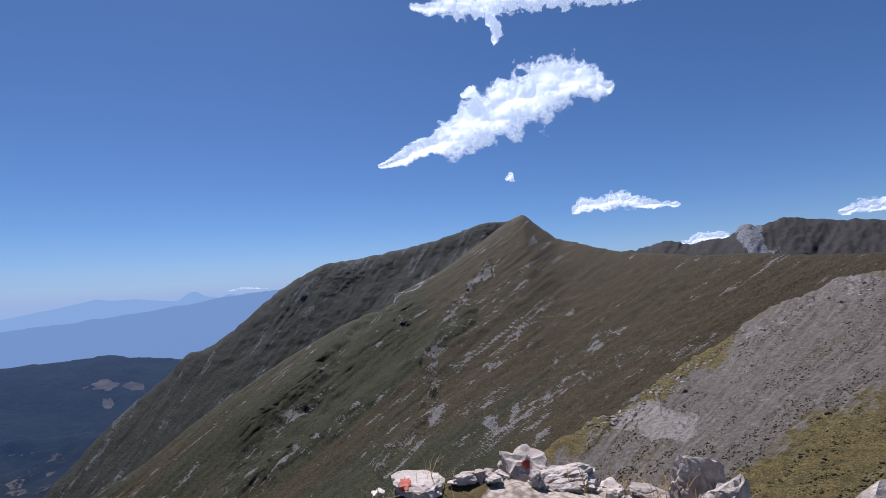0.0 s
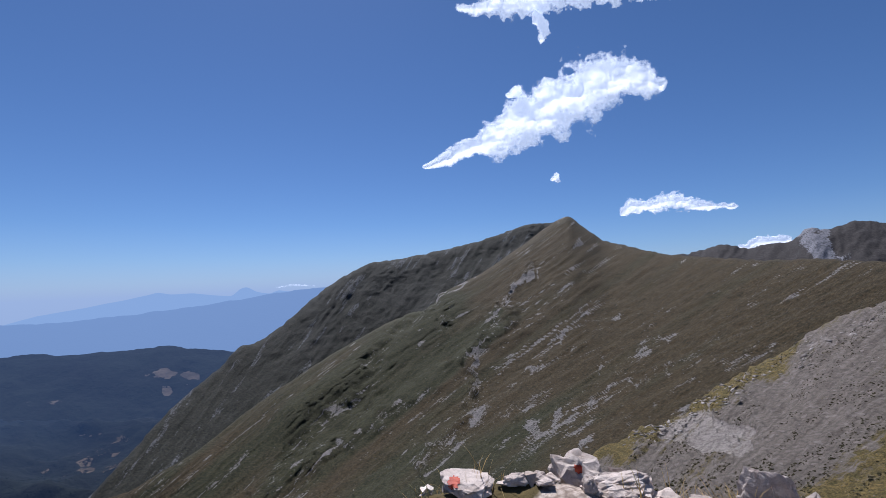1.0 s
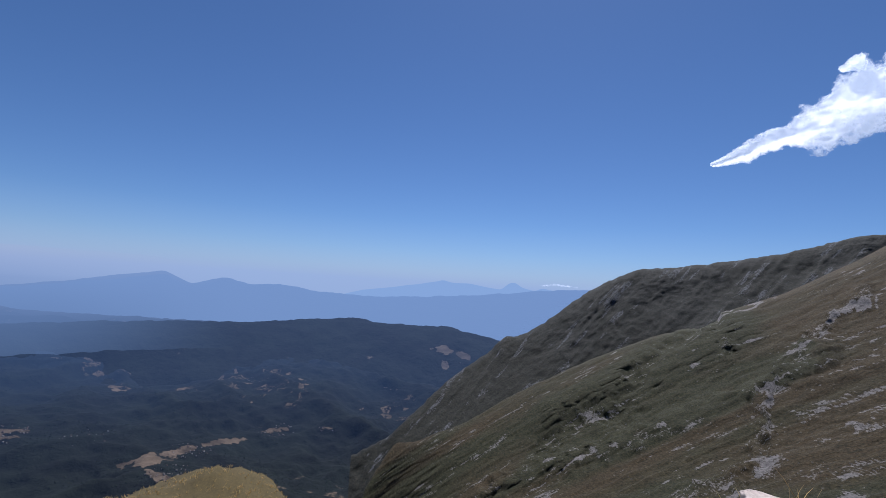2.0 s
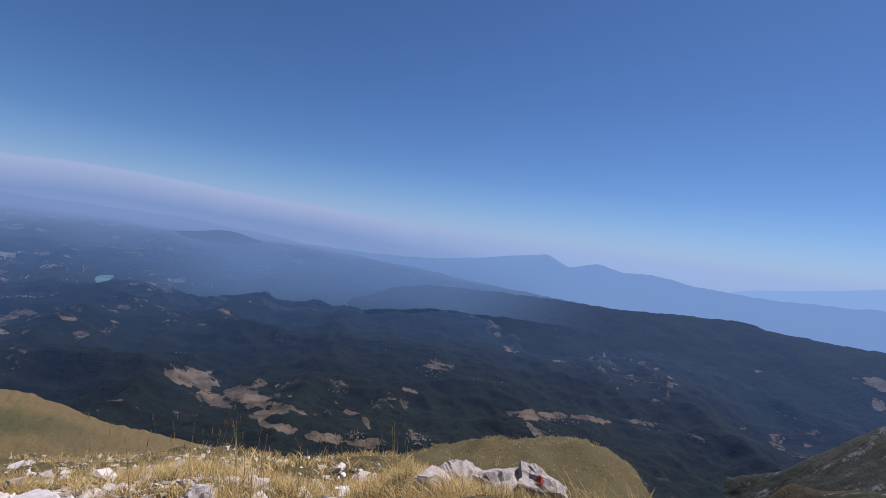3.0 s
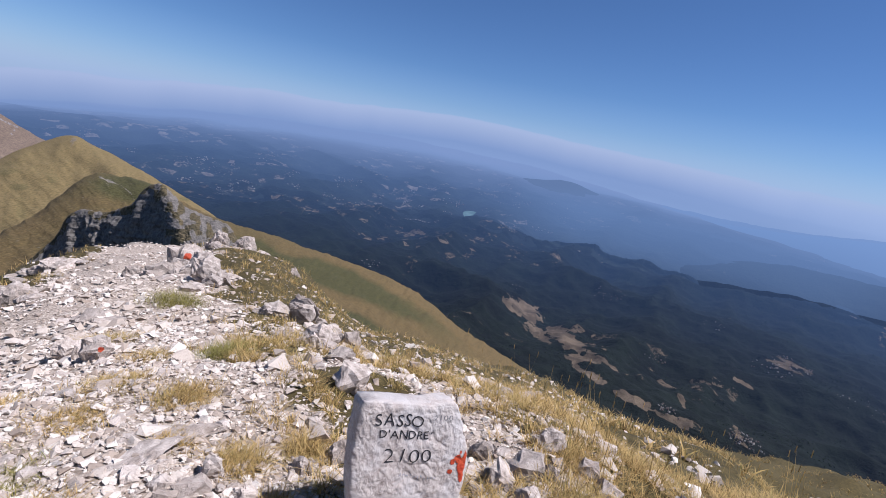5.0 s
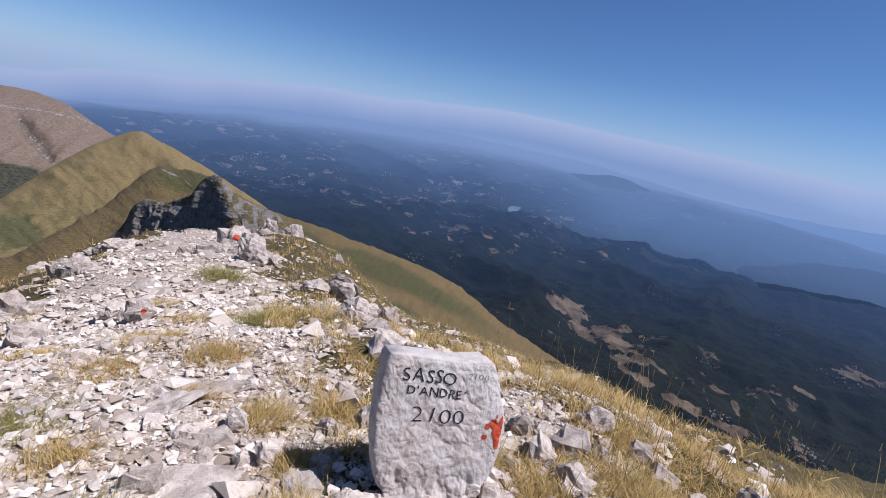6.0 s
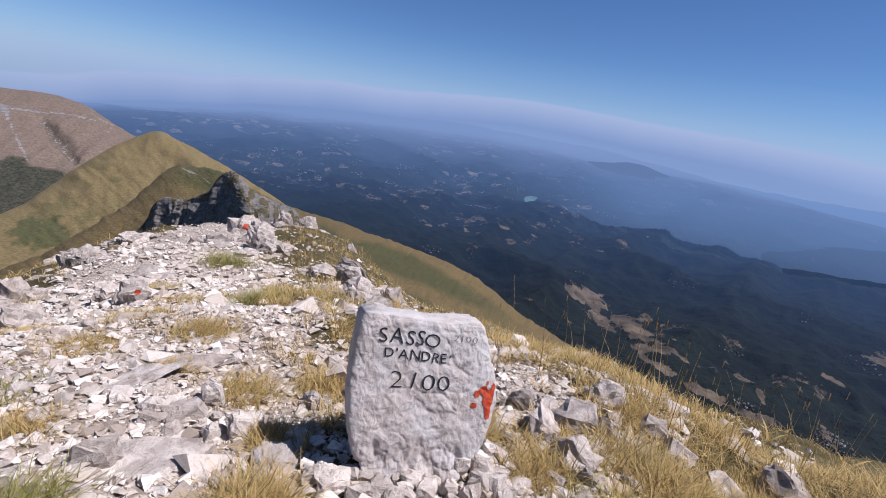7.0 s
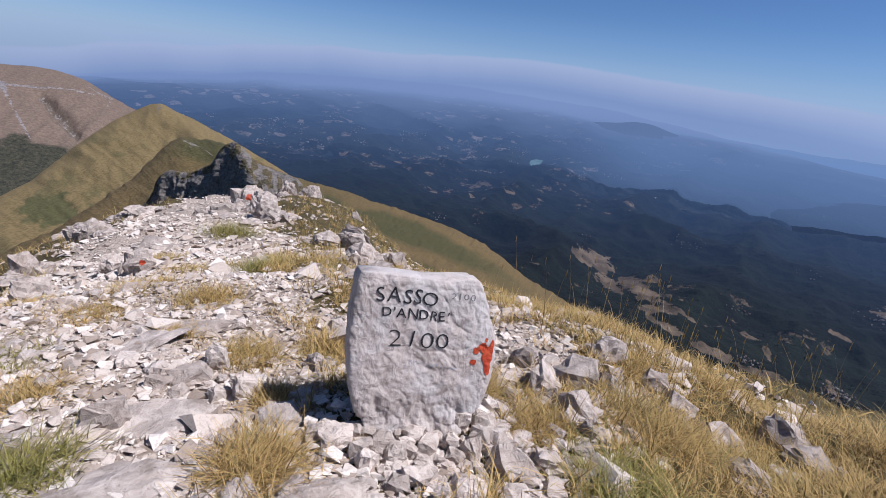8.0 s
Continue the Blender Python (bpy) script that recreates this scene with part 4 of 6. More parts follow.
def boulder_mesh(name, seed, size, material, cuts=2, rough=0.085):
    """A broken block of rock: fracture faces, chipped edges, and splits that run along its beds."""
    bm = hull(seed, 0.58, 22)
    bmesh.ops.subdivide_edges(bm, edges=bm.edges, cuts=cuts, use_grid_fill=True)
    bmesh.ops.triangulate(bm, faces=bm.faces)
    off = Vector((seed * 3.7, seed * 1.3, seed * 0.6))
    tilt = Vector((noise.noise(off), noise.noise(off + Vector((5, 1, 2))), 1.6)).normalized()
    turned = Euler((noise.noise(off * 1.7) * 2, noise.noise(off * 2.3) * 2, seed * 1.1)).to_matrix()
    for v in bm.verts:
        out = v.co.normalized()
        near = noise.voronoi(v.co * 3.1 + off)[0]
        far = noise.voronoi(v.co * 6.5 - off)[0]
        bed = v.co.dot(tilt) * 7.0 + 0.8 * noise.noise(v.co * 2.5 + off)
        ledge = abs(bed - math.floor(bed) - 0.5) - 0.25
        block = noise.cell(turned @ v.co * 3.4 + off) + 0.6 * noise.cell(turned @ v.co * 7.3 - off)
        v.co += out * (0.07 * (min(near[1] - near[0], 0.2) - 0.1) + 0.04 * (min(far[1] - far[0], 0.2) - 0.1) + 0.06 * ledge + 0.04 * block
                       + rough * (noise.noise(v.co * 3.0 + off) + 0.6 * noise.noise(v.co * 8.0 - off) + 0.4 * noise.noise(v.co * 17.0 + off)))
    low, high = [min(v.co[k] for v in bm.verts) for k in range(3)], [max(v.co[k] for v in bm.verts) for k in range(3)]
    for v in bm.verts:
        v.co = Vector([((v.co[k] - low[k]) / (high[k] - low[k]) - 0.5) * size[k] for k in range(3)])
    me = bpy.data.meshes.new(name)
    bm.to_mesh(me)
    bm.free()
    me.materials.append(material)
    return me


def rest_height(x, y):
    return float(ground_height(np.array([x]), np.array([y]))[0])


def set_rocks(rows, name, material, label, group, seed, flat=1.0, sink=0.22, cuts=2, around=0, shatter=0, deep=1.0):
    """Rocks on the ground: x, y, width, height; around: how many smaller blocks lie broken round each."""
    made = []
    rng = random.Random(seed)
    whole, heart, bits = list(rows), [], []
    for x, y, w, h in whole:
        split = shatter and w > shatter
        heart.append((x, y, w * 0.55, min(h, 0.75 * w)) if split else (x, y, w, h))
        for _ in range(10 if split else around):
            dx, dy = rng.gauss(0, 0.3), rng.gauss(0, 0.3)
            s = rng.uniform(0.2, 0.42)
            s = s + 0.1 if split else s
            bits.append((x + dx * w, y + dy * w, w * s, min(1.2 * w * s, h * rng.uniform(0.5, 1.0) * max(0.25, 1 - 1.1 * math.hypot(dx, dy))) if split else h * s * rng.uniform(0.8, 1.7)))
    rows = heart + bits
    for k, (x, y, w, h) in enumerate(rows):
        tall = max(h * 1.1 * flat, 0.03)
        size = (w * 1.05, max(w * deep * rng.uniform(0.65, 0.95), 0.05), tall * (1 + sink))
        fine = cuts + (1 if w > 0.3 else 0) + (1 if w > 0.7 else 0)
        ob = new(name, boulder_mesh(name, seed + k, size, material, fine))
        facing = math.degrees(math.atan2(y, x)) + 90
        ob.matrix_world = pose(x, y, rest_height(x, y) + tall * (0.5 - sink * 0.6), rng.uniform(-9, 9), rng.uniform(-9, 9), facing + rng.uniform(-22, 22))
        made.append(tagged(ob, label, "rock", group))
    return made


# ---- the crag on the ridge ----
crag_top = [(165, -18.5, 92), (162.2, -15.6, 88), (161.3, -13.4, 86), (160.2, -12.75, 83), (158.3, -13.1, 79), (156.8, -12.4, 74), (155.9, -11.9, 71), (155.4, -10.9, 69), (154.6, -10.0, 67), (153.5, -9.6, 64), (152.4, -10.7, 62), (151.2, -11.9, 60), (149.4, -12.5, 57), (146.8, -13.4, 52), (145.8, -14.9, 47), (144.2, -16.2, 43), (142, -18.5, 40)]
crag_foot = [(165, -19.5, 88), (162, -17.0, 83), (160, -16.6, 78), (157, -16.6, 70), (155, -16.2, 62), (153.6, -15.2, 52), (152, -15.2, 40), (150, -16.2, 32), (146, -17, 29), (142, -20, 28)]
b = spread(142, 165, 0.1)
pts, az, el, r = rings(EYE_B, b, [[(x, y - 2, z * 0.97) for x, y, z in crag_foot], crag_foot, crag_top, [(x, y - 2.5, z * 1.08) for x, y, z in crag_top], [(x, y - 7, z * 1.2) for x, y, z in crag_top]], [6, 90, 12, 8], 0.3)
cliff = step(152.6, 153.8, az) * step(1.0, 0.55, (el - along(az, crag_foot, 1)) / (along(az, crag_top, 1) - along(az, crag_foot, 1)) + 0.25 * fbm(az * 0.8, el * 0.8, 3, 3))
rib = ridged(az * 0.5, el * 0.06, 3, 5, 0.6) - 0.55
rubble = ridged(az * 1.6, el * 1.6, 8, 4, 0.6) - 0.55
pts = push(pts, (3.0 * cliff * rib + (0.7 - 0.3 * (1 - cliff)) * rubble) * (1 - 0.4 * step(0.96, 1.0, r / along(az, crag_top, 2))))
grown_over = np.clip(0.80 - 0.75 * cliff - 0.5 * step(0.40, 0.6, vnoise(az * 1.8, el * 1.8, 5)), 0, 1)
crag_mat = hill_material("crag_cover", (0.163, 0.122, 0.0612), (0.0884, 0.0816, 0.034), (0.215, 0.19, 0.165), 1.4, 0.12, 0.9, grain=(0.5, 0.5))
sheet("rock_crag", pts, crag_mat, {"across": az * 2, "down": el, "rock": 1 - grown_over, "green": 0.2}, "jagged grey rock crag with a dark cliff", "crag", kind="")

# ---- the inscribed marker stone ----
# its frame: u to the right along its face, v up the face, w out of the face
FACE = Matrix(((-0.8265, -0.1938, 0.5285, -1.1849), (0.5582, -0.1618, 0.8138, -1.0299), (-0.0722, 0.9676, 0.2419, 0.7057), (0, 0, 0, 1)))
SIDES = [(0.010, -0.219, 0.226), (-0.02, -0.226, 0.248), (-0.06, -0.231, 0.270), (-0.12, -0.236, 0.294), (-0.22, -0.240, 0.330), (-0.31, -0.234, 0.343), (-0.41, -0.222, 0.328), (-0.50, -0.200, 0.310),
         (-0.56, -0.17, 0.27), (-0.66, -0.10, 0.22), (-0.75, -0.09, 0.2)]
TOP_EDGE = [(-0.22, 0.004), (-0.1, 0.0), (0.0, -0.006), (0.10, -0.014), (0.16, -0.006), (0.225, 0.004)]


def marker_stone():
    sides = np.array(SIDES)[::-1]
    us, ts = np.array(TOP_EDGE).T
    vs = np.linspace(-0.74, 0.0, 160)
    loop = 210
    # round a rectangle, most points on the front, with tight corners
    legs = [((1, 0), (1, 1), 22), ((1, 1), (-1, 1), 116), ((-1, 1), (-1, -1), 36), ((-1, -1), (1, -1), 20), ((1, -1), (1, 0), 16)]
    cs = np.concatenate([np.linspace(p, q, m, endpoint=False) for p, q, m in legs])
    cs = cs / ((np.abs(cs) ** 9).sum(-1, keepdims=True) ** (1 / 9))
    sx, sy = cs.T
    grid = []
    for v in vs:
        left, right = np.interp(v, sides[:, 0], sides[:, 1]), np.interp(v, sides[:, 0], sides[:, 2])
        shrink = 1 - 0.008 * float(step(-0.02, 0.0, v))
        u = (left + right) / 2 + sx * (right - left) / 2 * shrink
        # the face: w = 0 in front, the body behind it
        deep = 0.085 + 0.02 * math.sin(4 * v)
        w = -deep + sy * deep * (1 - 0.06 * float(step(-0.02, 0.0, v)))
        top = np.interp(u, us, ts) * float(step(-0.25, 0.0, v))
        grid.append(np.stack([u, np.full(loop, v) + top, w], -1))
    grid = np.array(grid)
    d = 0.0042 * fbm(grid[..., 0] * 13, grid[..., 1] * 13, grid[..., 2] * 10, 5, 0.65) + 0.005 * (ridged(grid[..., 0] * 14 + grid[..., 1] * 8, grid[..., 1] * 14 - grid[..., 0] * 8, 2, 3) - 0.5) + 0.0022 * fbm(grid[..., 0] * 44 + 3 * grid[..., 1], grid[..., 1] * 48, grid[..., 2] * 40, 3, 0.6) - 0.003 * step(0.05, 0.0, np.abs(vnoise(grid[..., 0] * 11 + grid[..., 1] * 7, grid[..., 1] * 13, 8) - 0.5))
    broken = step(-0.44, -0.52, grid[..., 1] + 0.03 * fbm(grid[..., 0] * 14, 0, 3, 3))
    d = d - broken * (0.004 + 0.035 * (ridged(grid[..., 0] * 12, grid[..., 1] * 8, 4, 4) - 0.5))
    round_ = np.roll(grid, -1, axis=1) - np.roll(grid, 1, axis=1)
    out = np.cross(round_, np.gradient(grid, axis=0))
    out /= np.linalg.norm(out, axis=-1, keepdims=True) + 1e-9
    out *= np.sign((out * (grid - np.array([0.02, 0, -0.085]))[..., :] * (1, 0, 1)).sum(-1, keepdims=True) + 1e-9)
    grid = grid + out * d[..., None]
    ob = sheet("marker_stone", grid, marker_skin, None, "whitewashed limestone slab lettered in black with red paint", "stone marker", "", wrap=True)
    me = ob.data
    bm = bmesh.new()
    bm.from_mesh(me)
    rim = [e for e in bm.edges if e.is_boundary]
    high = [e for e in rim if e.verts[0].co.y > -0.3]
    ring = sorted({v for e in high for v in e.verts}, key=lambda v: math.atan2(v.co.z + 0.085, v.co.x))
    heart = bm.verts.new((0.02, sum(v.co.y for v in ring) / len(ring) + 0.003, -0.09))
    inner = []
    for v in ring:
        inner.append(bm.verts.new(v.co.lerp(heart.co, 0.35) + Vector((0, 0.002, 0))))
    for k in range(len(ring)):
        m = (k + 1) % len(ring)
        bm.faces.new((ring[k], ring[m], inner[m], inner[k]))
        bm.faces.new((inner[k], inner[m], heart))
    bmesh.ops.recalc_face_normals(bm, faces=bm.faces)
    for f in bm.faces:
        f.smooth = True
    bm.to_mesh(me)
    bm.free()
    ob.matrix_world = FACE
    return ob


n = Nodes("painted_marker_stone", 0.85)
obj = n.add("ShaderNodeTexCoord").outputs["Object"]
n.where = obj
big, mid, fine = n.noise(5, 4), n.noise(22, 6, 0.65, stretch=(1.2, 1.0, 1), warp=0.8), n.noise(120, 4, 0.7)
col = n.mix(n.ramp(mid, (0.3, 0.0), (0.6, 1.0)), (0.30, 0.25, 0.218), (0.475, 0.415, 0.372))
col = n.mix(n.ramp(big, (0.45, 0.0), (0.62, 0.6)), col, (0.50, 0.472, 0.455))
col = n.mix(n.ramp(fine, (0.25, 0.6), (0.4, 0.0)), col, (0.15, 0.136, 0.129))
n.bump(fine, 0.5, 0.004).bump(mid, 0.55, 0.014)
marker_skin = n.done(col)
marker = marker_stone()


def skin_depth(u, v):
    """How far the marker's face stands out at a place on it."""
    hit, place, normal, index = marker.ray_cast(Vector((u, v, 0.3)), Vector((0, 0, -1)))
    return place.z if hit else -0.02


def lay_on_face(bm, name, material, lift, label=""):
    bmesh.ops.triangulate(bm, faces=bm.faces)
    for _ in range(4):
        long = [e for e in bm.edges if e.calc_length() > 0.012]
        if not long:
            break
        bmesh.ops.subdivide_edges(bm, edges=long, cuts=1)
        bmesh.ops.triangulate(bm, faces=bm.faces)
    for v in bm.verts:
        v.co.z = skin_depth(v.co.x, v.co.y) + lift
    me = bpy.data.meshes.new(name)
    bm.to_mesh(me)
    bm.free()
    me.materials.append(material)
    ob = new(name, me)
    ob.parent = marker
    return tagged(ob, label)


def lettering(words, u0, u1, v0, v1, material, label, seed, bold=0.0, slope=0.0):
    """Hand-set capitals between two corners of the face, each a little askew."""
    rng = random.Random(seed)
    glyphs, pen = [], 0.0
    for ch in words:
        curve = bpy.data.curves.new("glyph", "FONT")
        curve.body, curve.size, curve.offset, curve.resolution_u = ch, 1.0, bold, 3
        ob = new("glyph", curve)
        bpy.context.view_layer.update()
        me = bpy.data.meshes.new_from_object(ob.evaluated_get(bpy.context.evaluated_depsgraph_get()))
        xs = [v.co.x for v in me.vertices]
        wide = max(max(xs) - min(xs), 0.10 if ch == "'" else 0.36)
        me.transform(pose(pen + wide / 2, rng.uniform(-0.03, 0.03), 0, 0, 0, rng.uniform(-7, 7)) @ Matrix.Diagonal((rng.uniform(0.92, 1.08), rng.uniform(0.93, 1.07), 1, 1)) @ pose(-(min(xs) + max(xs)) / 2, 0, 0))
        glyphs.append(me)
        pen += wide + (0.12 if ch != "'" else 0.06)
        bpy.data.objects.remove(ob)
        bpy.data.curves.remove(curve)
    for me in glyphs:
        bm = bmesh.new()
        bm.from_mesh(me)
        bpy.data.meshes.remove(me)
        for v in bm.verts:
            x, y = v.co.x / pen, v.co.y / 0.72
            v.co = Vector((u0 + (u1 - u0) * x, v0 + (v1 - v0) * y + slope * x, 0))
        lay_on_face(bm, "letter", material, 0.0030, label)


lettering("SASSO", -0.156, 0.082, -0.094, -0.038, black_paint, "black hand-painted capital", 1, -0.004, -0.012)
lettering("D'ANDRE'", -0.130, 0.124, -0.150, -0.112, black_paint, "black hand-painted capital", 2, 0.0, -0.014)
lettering("2100", -0.096, 0.145, -0.258, -0.194, black_paint, "black hand-painted numeral", 3, -0.018, -0.012)
lettering("2100", 0.122, 0.225, -0.074, -0.050, faint_paint, "small faded grey numeral", 4, -0.01, -0.006)


def strokes(name, rows, material, label):
    """Short painted bars on the face: u, v, length, width, turn."""
    bm = bmesh.new()
    for u, v, length, width, turn in rows:
        made = bmesh.ops.create_grid(bm, x_segments=6, y_segments=1, size=0.5)["verts"]
        bmesh.ops.transform(bm, matrix=pose(u, v, 0, 0, 0, turn) @ Matrix.Diagonal((length, width, 1, 1)), verts=made)
    return lay_on_face(bm, name, material, 0.0018, label)


rng = random.Random(11)
strokes("faded_writing", [(-0.005 + 0.017 * k, -0.318 - 0.0025 * k + rng.uniform(-0.006, 0.006), rng.uniform(0.008, 0.016), 0.003, rng.uniform(-80, 80)) for k in range(11)], blue_paint, "faded illegible blue pencil strokes")


def paint_blots(rows, seed):
    """Splashes of red paint: u, v, radius along, radius across."""
    rng = random.Random(seed)
    for u, v, a, c in rows:
        bm = bmesh.new()
        ring = [bm.verts.new((u + a * math.cos(t) * rng.uniform(0.75, 1.2), v + c * math.sin(t) * rng.uniform(0.75, 1.2), 0)) for t in (k * math.tau / 20 for k in range(20))]
        bm.faces.new(ring)
        lay_on_face(bm, "paint_blot", red_paint, 0.0030, "splash of red paint")


paint_blots([(0.300, -0.292, 0.022, 0.045), (0.276, -0.258, 0.018, 0.020), (0.305, -0.340, 0.013, 0.030), (0.250, -0.272, 0.012, 0.014), (0.243, -0.318, 0.013, 0.010), (0.287, -0.228, 0.005, 0.009), (0.316, -0.250, 0.009, 0.022)], 5)

# ---- rocks round the marker and along the path ----
RUBBLE_MARKER = [
    (-0.79, -1.58, 0.13, 0.20), (-0.82, -1.91, 0.11, 0.18), (-0.71, -1.64, 0.11, 0.11), (-0.79, -1.32, 0.18, 0.09), (-1.26, -0.57, 0.19, 0.16), (-1.41, -0.50, 0.11, 0.12),
    (-1.05, -0.61, 0.16, 0.13), (-1.16, -0.50, 0.13, 0.10), (-1.29, -0.84, 0.10, 0.15), (-1.36, -0.77, 0.11, 0.11), (-0.88, -0.92, 0.10, 0.13), (-0.98, -0.89, 0.11, 0.12),
    (-0.97, -0.76, 0.13, 0.11), (-0.86, -1.07, 0.14, 0.09), (-0.83, -1.14, 0.09, 0.09), (-0.94, -1.41, 0.11, 0.09), (-1.73, -0.56, 0.14, 0.11), (-1.50, -0.82, 0.11, 0.09)]
RUBBLE_BESIDE = [(-1.89, -0.78, 0.27, 0.21), (-2.11, -1.01, 0.23, 0.16), (-2.50, -0.79, 0.14, 0.11), (-2.39, -0.60, 0.14, 0.10), (-2.58, -1.05, 0.13, 0.08), (-1.20, -1.67, 0.22, 0.14), (-1.44, -1.62, 0.20, 0.2)]
SLABS = [(-0.20, -1.33, 0.62, 0.05), (-0.66, -0.88, 0.30, 0.05), (-0.47, -1.60, 0.42, 0.04), (-0.84, -2.32, 0.55, 0.03), (-0.62, -2.22, 0.42, 0.025), (-0.05, -1.74, 0.24, 0.03)]
PATH_ROCKS = [(-0.79, -6.75, 0.53, 0.33), (-1.16, -4.70, 0.26, 0.20), (-1.25, -4.33, 0.24, 0.22), (-0.58, -4.86, 0.29, 0.19), (-1.97, -9.41, 0.86, 0.37), (-2.40, -13.76, 0.71, 0.35), (-4.77, -10.20, 1.1, 0.40),
              (-0.67, -1.83, 0.17, 0.09), (-0.32, -1.68, 0.16, 0.10), (-0.56, -1.86, 0.12, 0.06), (-4.86, -11.62, 0.95, 0.40), (-4.48, -15.35, 1.21, 0.36), (-2.02, -6.39, 0.52, 0.14)]
CREST_ROCKS = [(-5.56, -10.69, 1.35, 0.88), (-5.30, -9.5, 1.0, 0.6), (-4.78, -8.6, 0.95, 0.55), (-14.0, -22.5, 1.9, 1.1), (-14.63, -21.0, 1.6, 0.9), (-13.2, -19.5, 1.4, 0.7), (-3.03, -3.48, 0.55, 0.27), (-3.49, -3.42, 0.39, 0.23), (-10.59, -12.62, 0.46, 0.37), (-4.50, -5.36, 0.88, 0.45)]
SLOPE_ROCKS = [(-6.46, -4.14, 0.35, 0.18), (-4.49, -1.10, 0.20, 0.18), (-5.30, -1.13, 0.20, 0.16), (-3.91, -1.34, 0.26, 0.14), (-4.03, -1.65, 0.27, 0.11), (-2.64, -2.80, 0.42, 0.17), (-2.11, -2.17, 0.40, 0.22),
               (-2.40, -0.27, 0.26, 0.17), (-2.39, -0.06, 0.34, 0.18), (-2.74, 0.22, 0.36, 0.2), (-2.55, 0.30, 0.30, 0.17), (-2.13, 0.10, 0.26, 0.14), (-2.54, 0.91, 0.39, 0.18), (-2.51, -0.43, 0.22, 0.13), (-2.10, -0.72, 0.34, 0.17), (-2.55, -0.70, 0.30, 0.18), (-2.18, -0.57, 0.18, 0.13), (-1.80, -0.56, 0.26, 0.16)]
BLAZE_ROCKS = [(-7.70, 3.72, 1.05, 0.78), (-7.85, 3.05, 1.30, 0.66), (-8.0, 2.35, 1.1, 0.52), (-7.5, 4.1, 0.45, 0.35)]
SUMMIT_ROCKS = [(1.24, 3.01, 0.25, 0.16), (1.4, 2.95, 0.32, 0.11), (0.75, 2.89, 0.27, 0.06), (1.98, 2.79, 0.23, 0.23), (2.02, 2.66, 0.2, 0.23), (2.55, 2.66, 0.36, 0.57), (2.78, 2.76, 0.52, 0.70), (1.5, 3.08, 0.18, 0.18), (0.98, 2.86, 0.11, 0.04), (1.13, 2.92, 0.09, 0.04), (1.62, 2.91, 0.12, 0.06), (1.77, 2.86, 0.18, 0.04)]
rng = random.Random(23)
for x, y, w, h in SUMMIT_ROCKS[:5] + SUMMIT_ROCKS[7:8]:
    for _ in range(6):
        SUMMIT_ROCKS.append((x + rng.gauss(0, w * 0.7), y + rng.gauss(0, w * 0.4) - 0.05, w * rng.uniform(0.18, 0.38), h * rng.uniform(0.2, 0.5)))

set_rocks([(x, y, w * 0.9, h * 0.62) for x, y, w, h in RUBBLE_MARKER], "rubble_stone", white_stone, "broken white limestone block at the marker's foot", "rubble at the marker", 100)
rng = random.Random(17)
more = []
for u in (-0.2, -0.12, -0.03, 0.05, 0.13, 0.2, 0.27, 0.33):
    w = rng.uniform(0.05, 0.12)
    more.append((-1.185 - 0.83 * u + 0.56 * w + 0.08, -1.03 + 0.56 * u + 0.83 * w + 0.1, rng.uniform(0.06, 0.10), rng.uniform(0.05, 0.09)))
while len(more) < 290:
    x, y = -1.15 + rng.gauss(0, 0.33), -0.75 + rng.gauss(0, 0.2)
    u = (x + 1.185) * -0.83 + (y + 1.03) * 0.56
    w = (x + 1.185) * 0.56 + (y + 1.03) * 0.83
    if (w > 0.04 and u > -0.45) or u > 0.36:
        size = 0.026 + 0.060 * rng.random() ** 1.8
        more.append((x, y, size, size * rng.uniform(0.35, 0.75)))
set_rocks(more, "rubble_stone", white_stone, "broken white limestone block at the marker's foot", "rubble at the marker", 400, cuts=1)
set_rocks([(x, y, w * 0.6, h * 0.65) for x, y, w, h in RUBBLE_BESIDE], "rubble_stone", grey_stone, "weathered grey limestone block beside the marker", "rubble at the marker", 140, around=7)
set_rocks(SLABS, "rock_slab", grey_stone, "flat grey limestone slab set in the path", "slabs in the path", 160, sink=0.6, cuts=4, deep=0.62)
path_rocks = set_rocks(PATH_ROCKS, "path_rock", grey_stone, "weathered limestone rock on the stony path", "rocks on the path", 180, around=2, shatter=0.3)
crest_rocks = set_rocks(CREST_ROCKS, "crest_rock", grey_stone, "jagged pale limestone rock on the grassy crest", "rocks on the crest", 210, around=5, shatter=0.3)
set_rocks([(x, y, w * 0.7, h * 0.75) for x, y, w, h in SLOPE_ROCKS], "slope_rock", grey_stone, "pale limestone rock in dry grass", "rocks in the grass", 240, around=4)
blaze_rocks = set_rocks(BLAZE_ROCKS, "blaze_rock", grey_stone, "broad pale boulder with a red trail blaze", "rocks in the grass", 270, around=1, cuts=3)
summit_rocks = set_rocks(SUMMIT_ROCKS, "summit_rock", white_stone, "chipped pink-white limestone rock on the summit", "summit rocks", 300, flat=1.0, cuts=4)


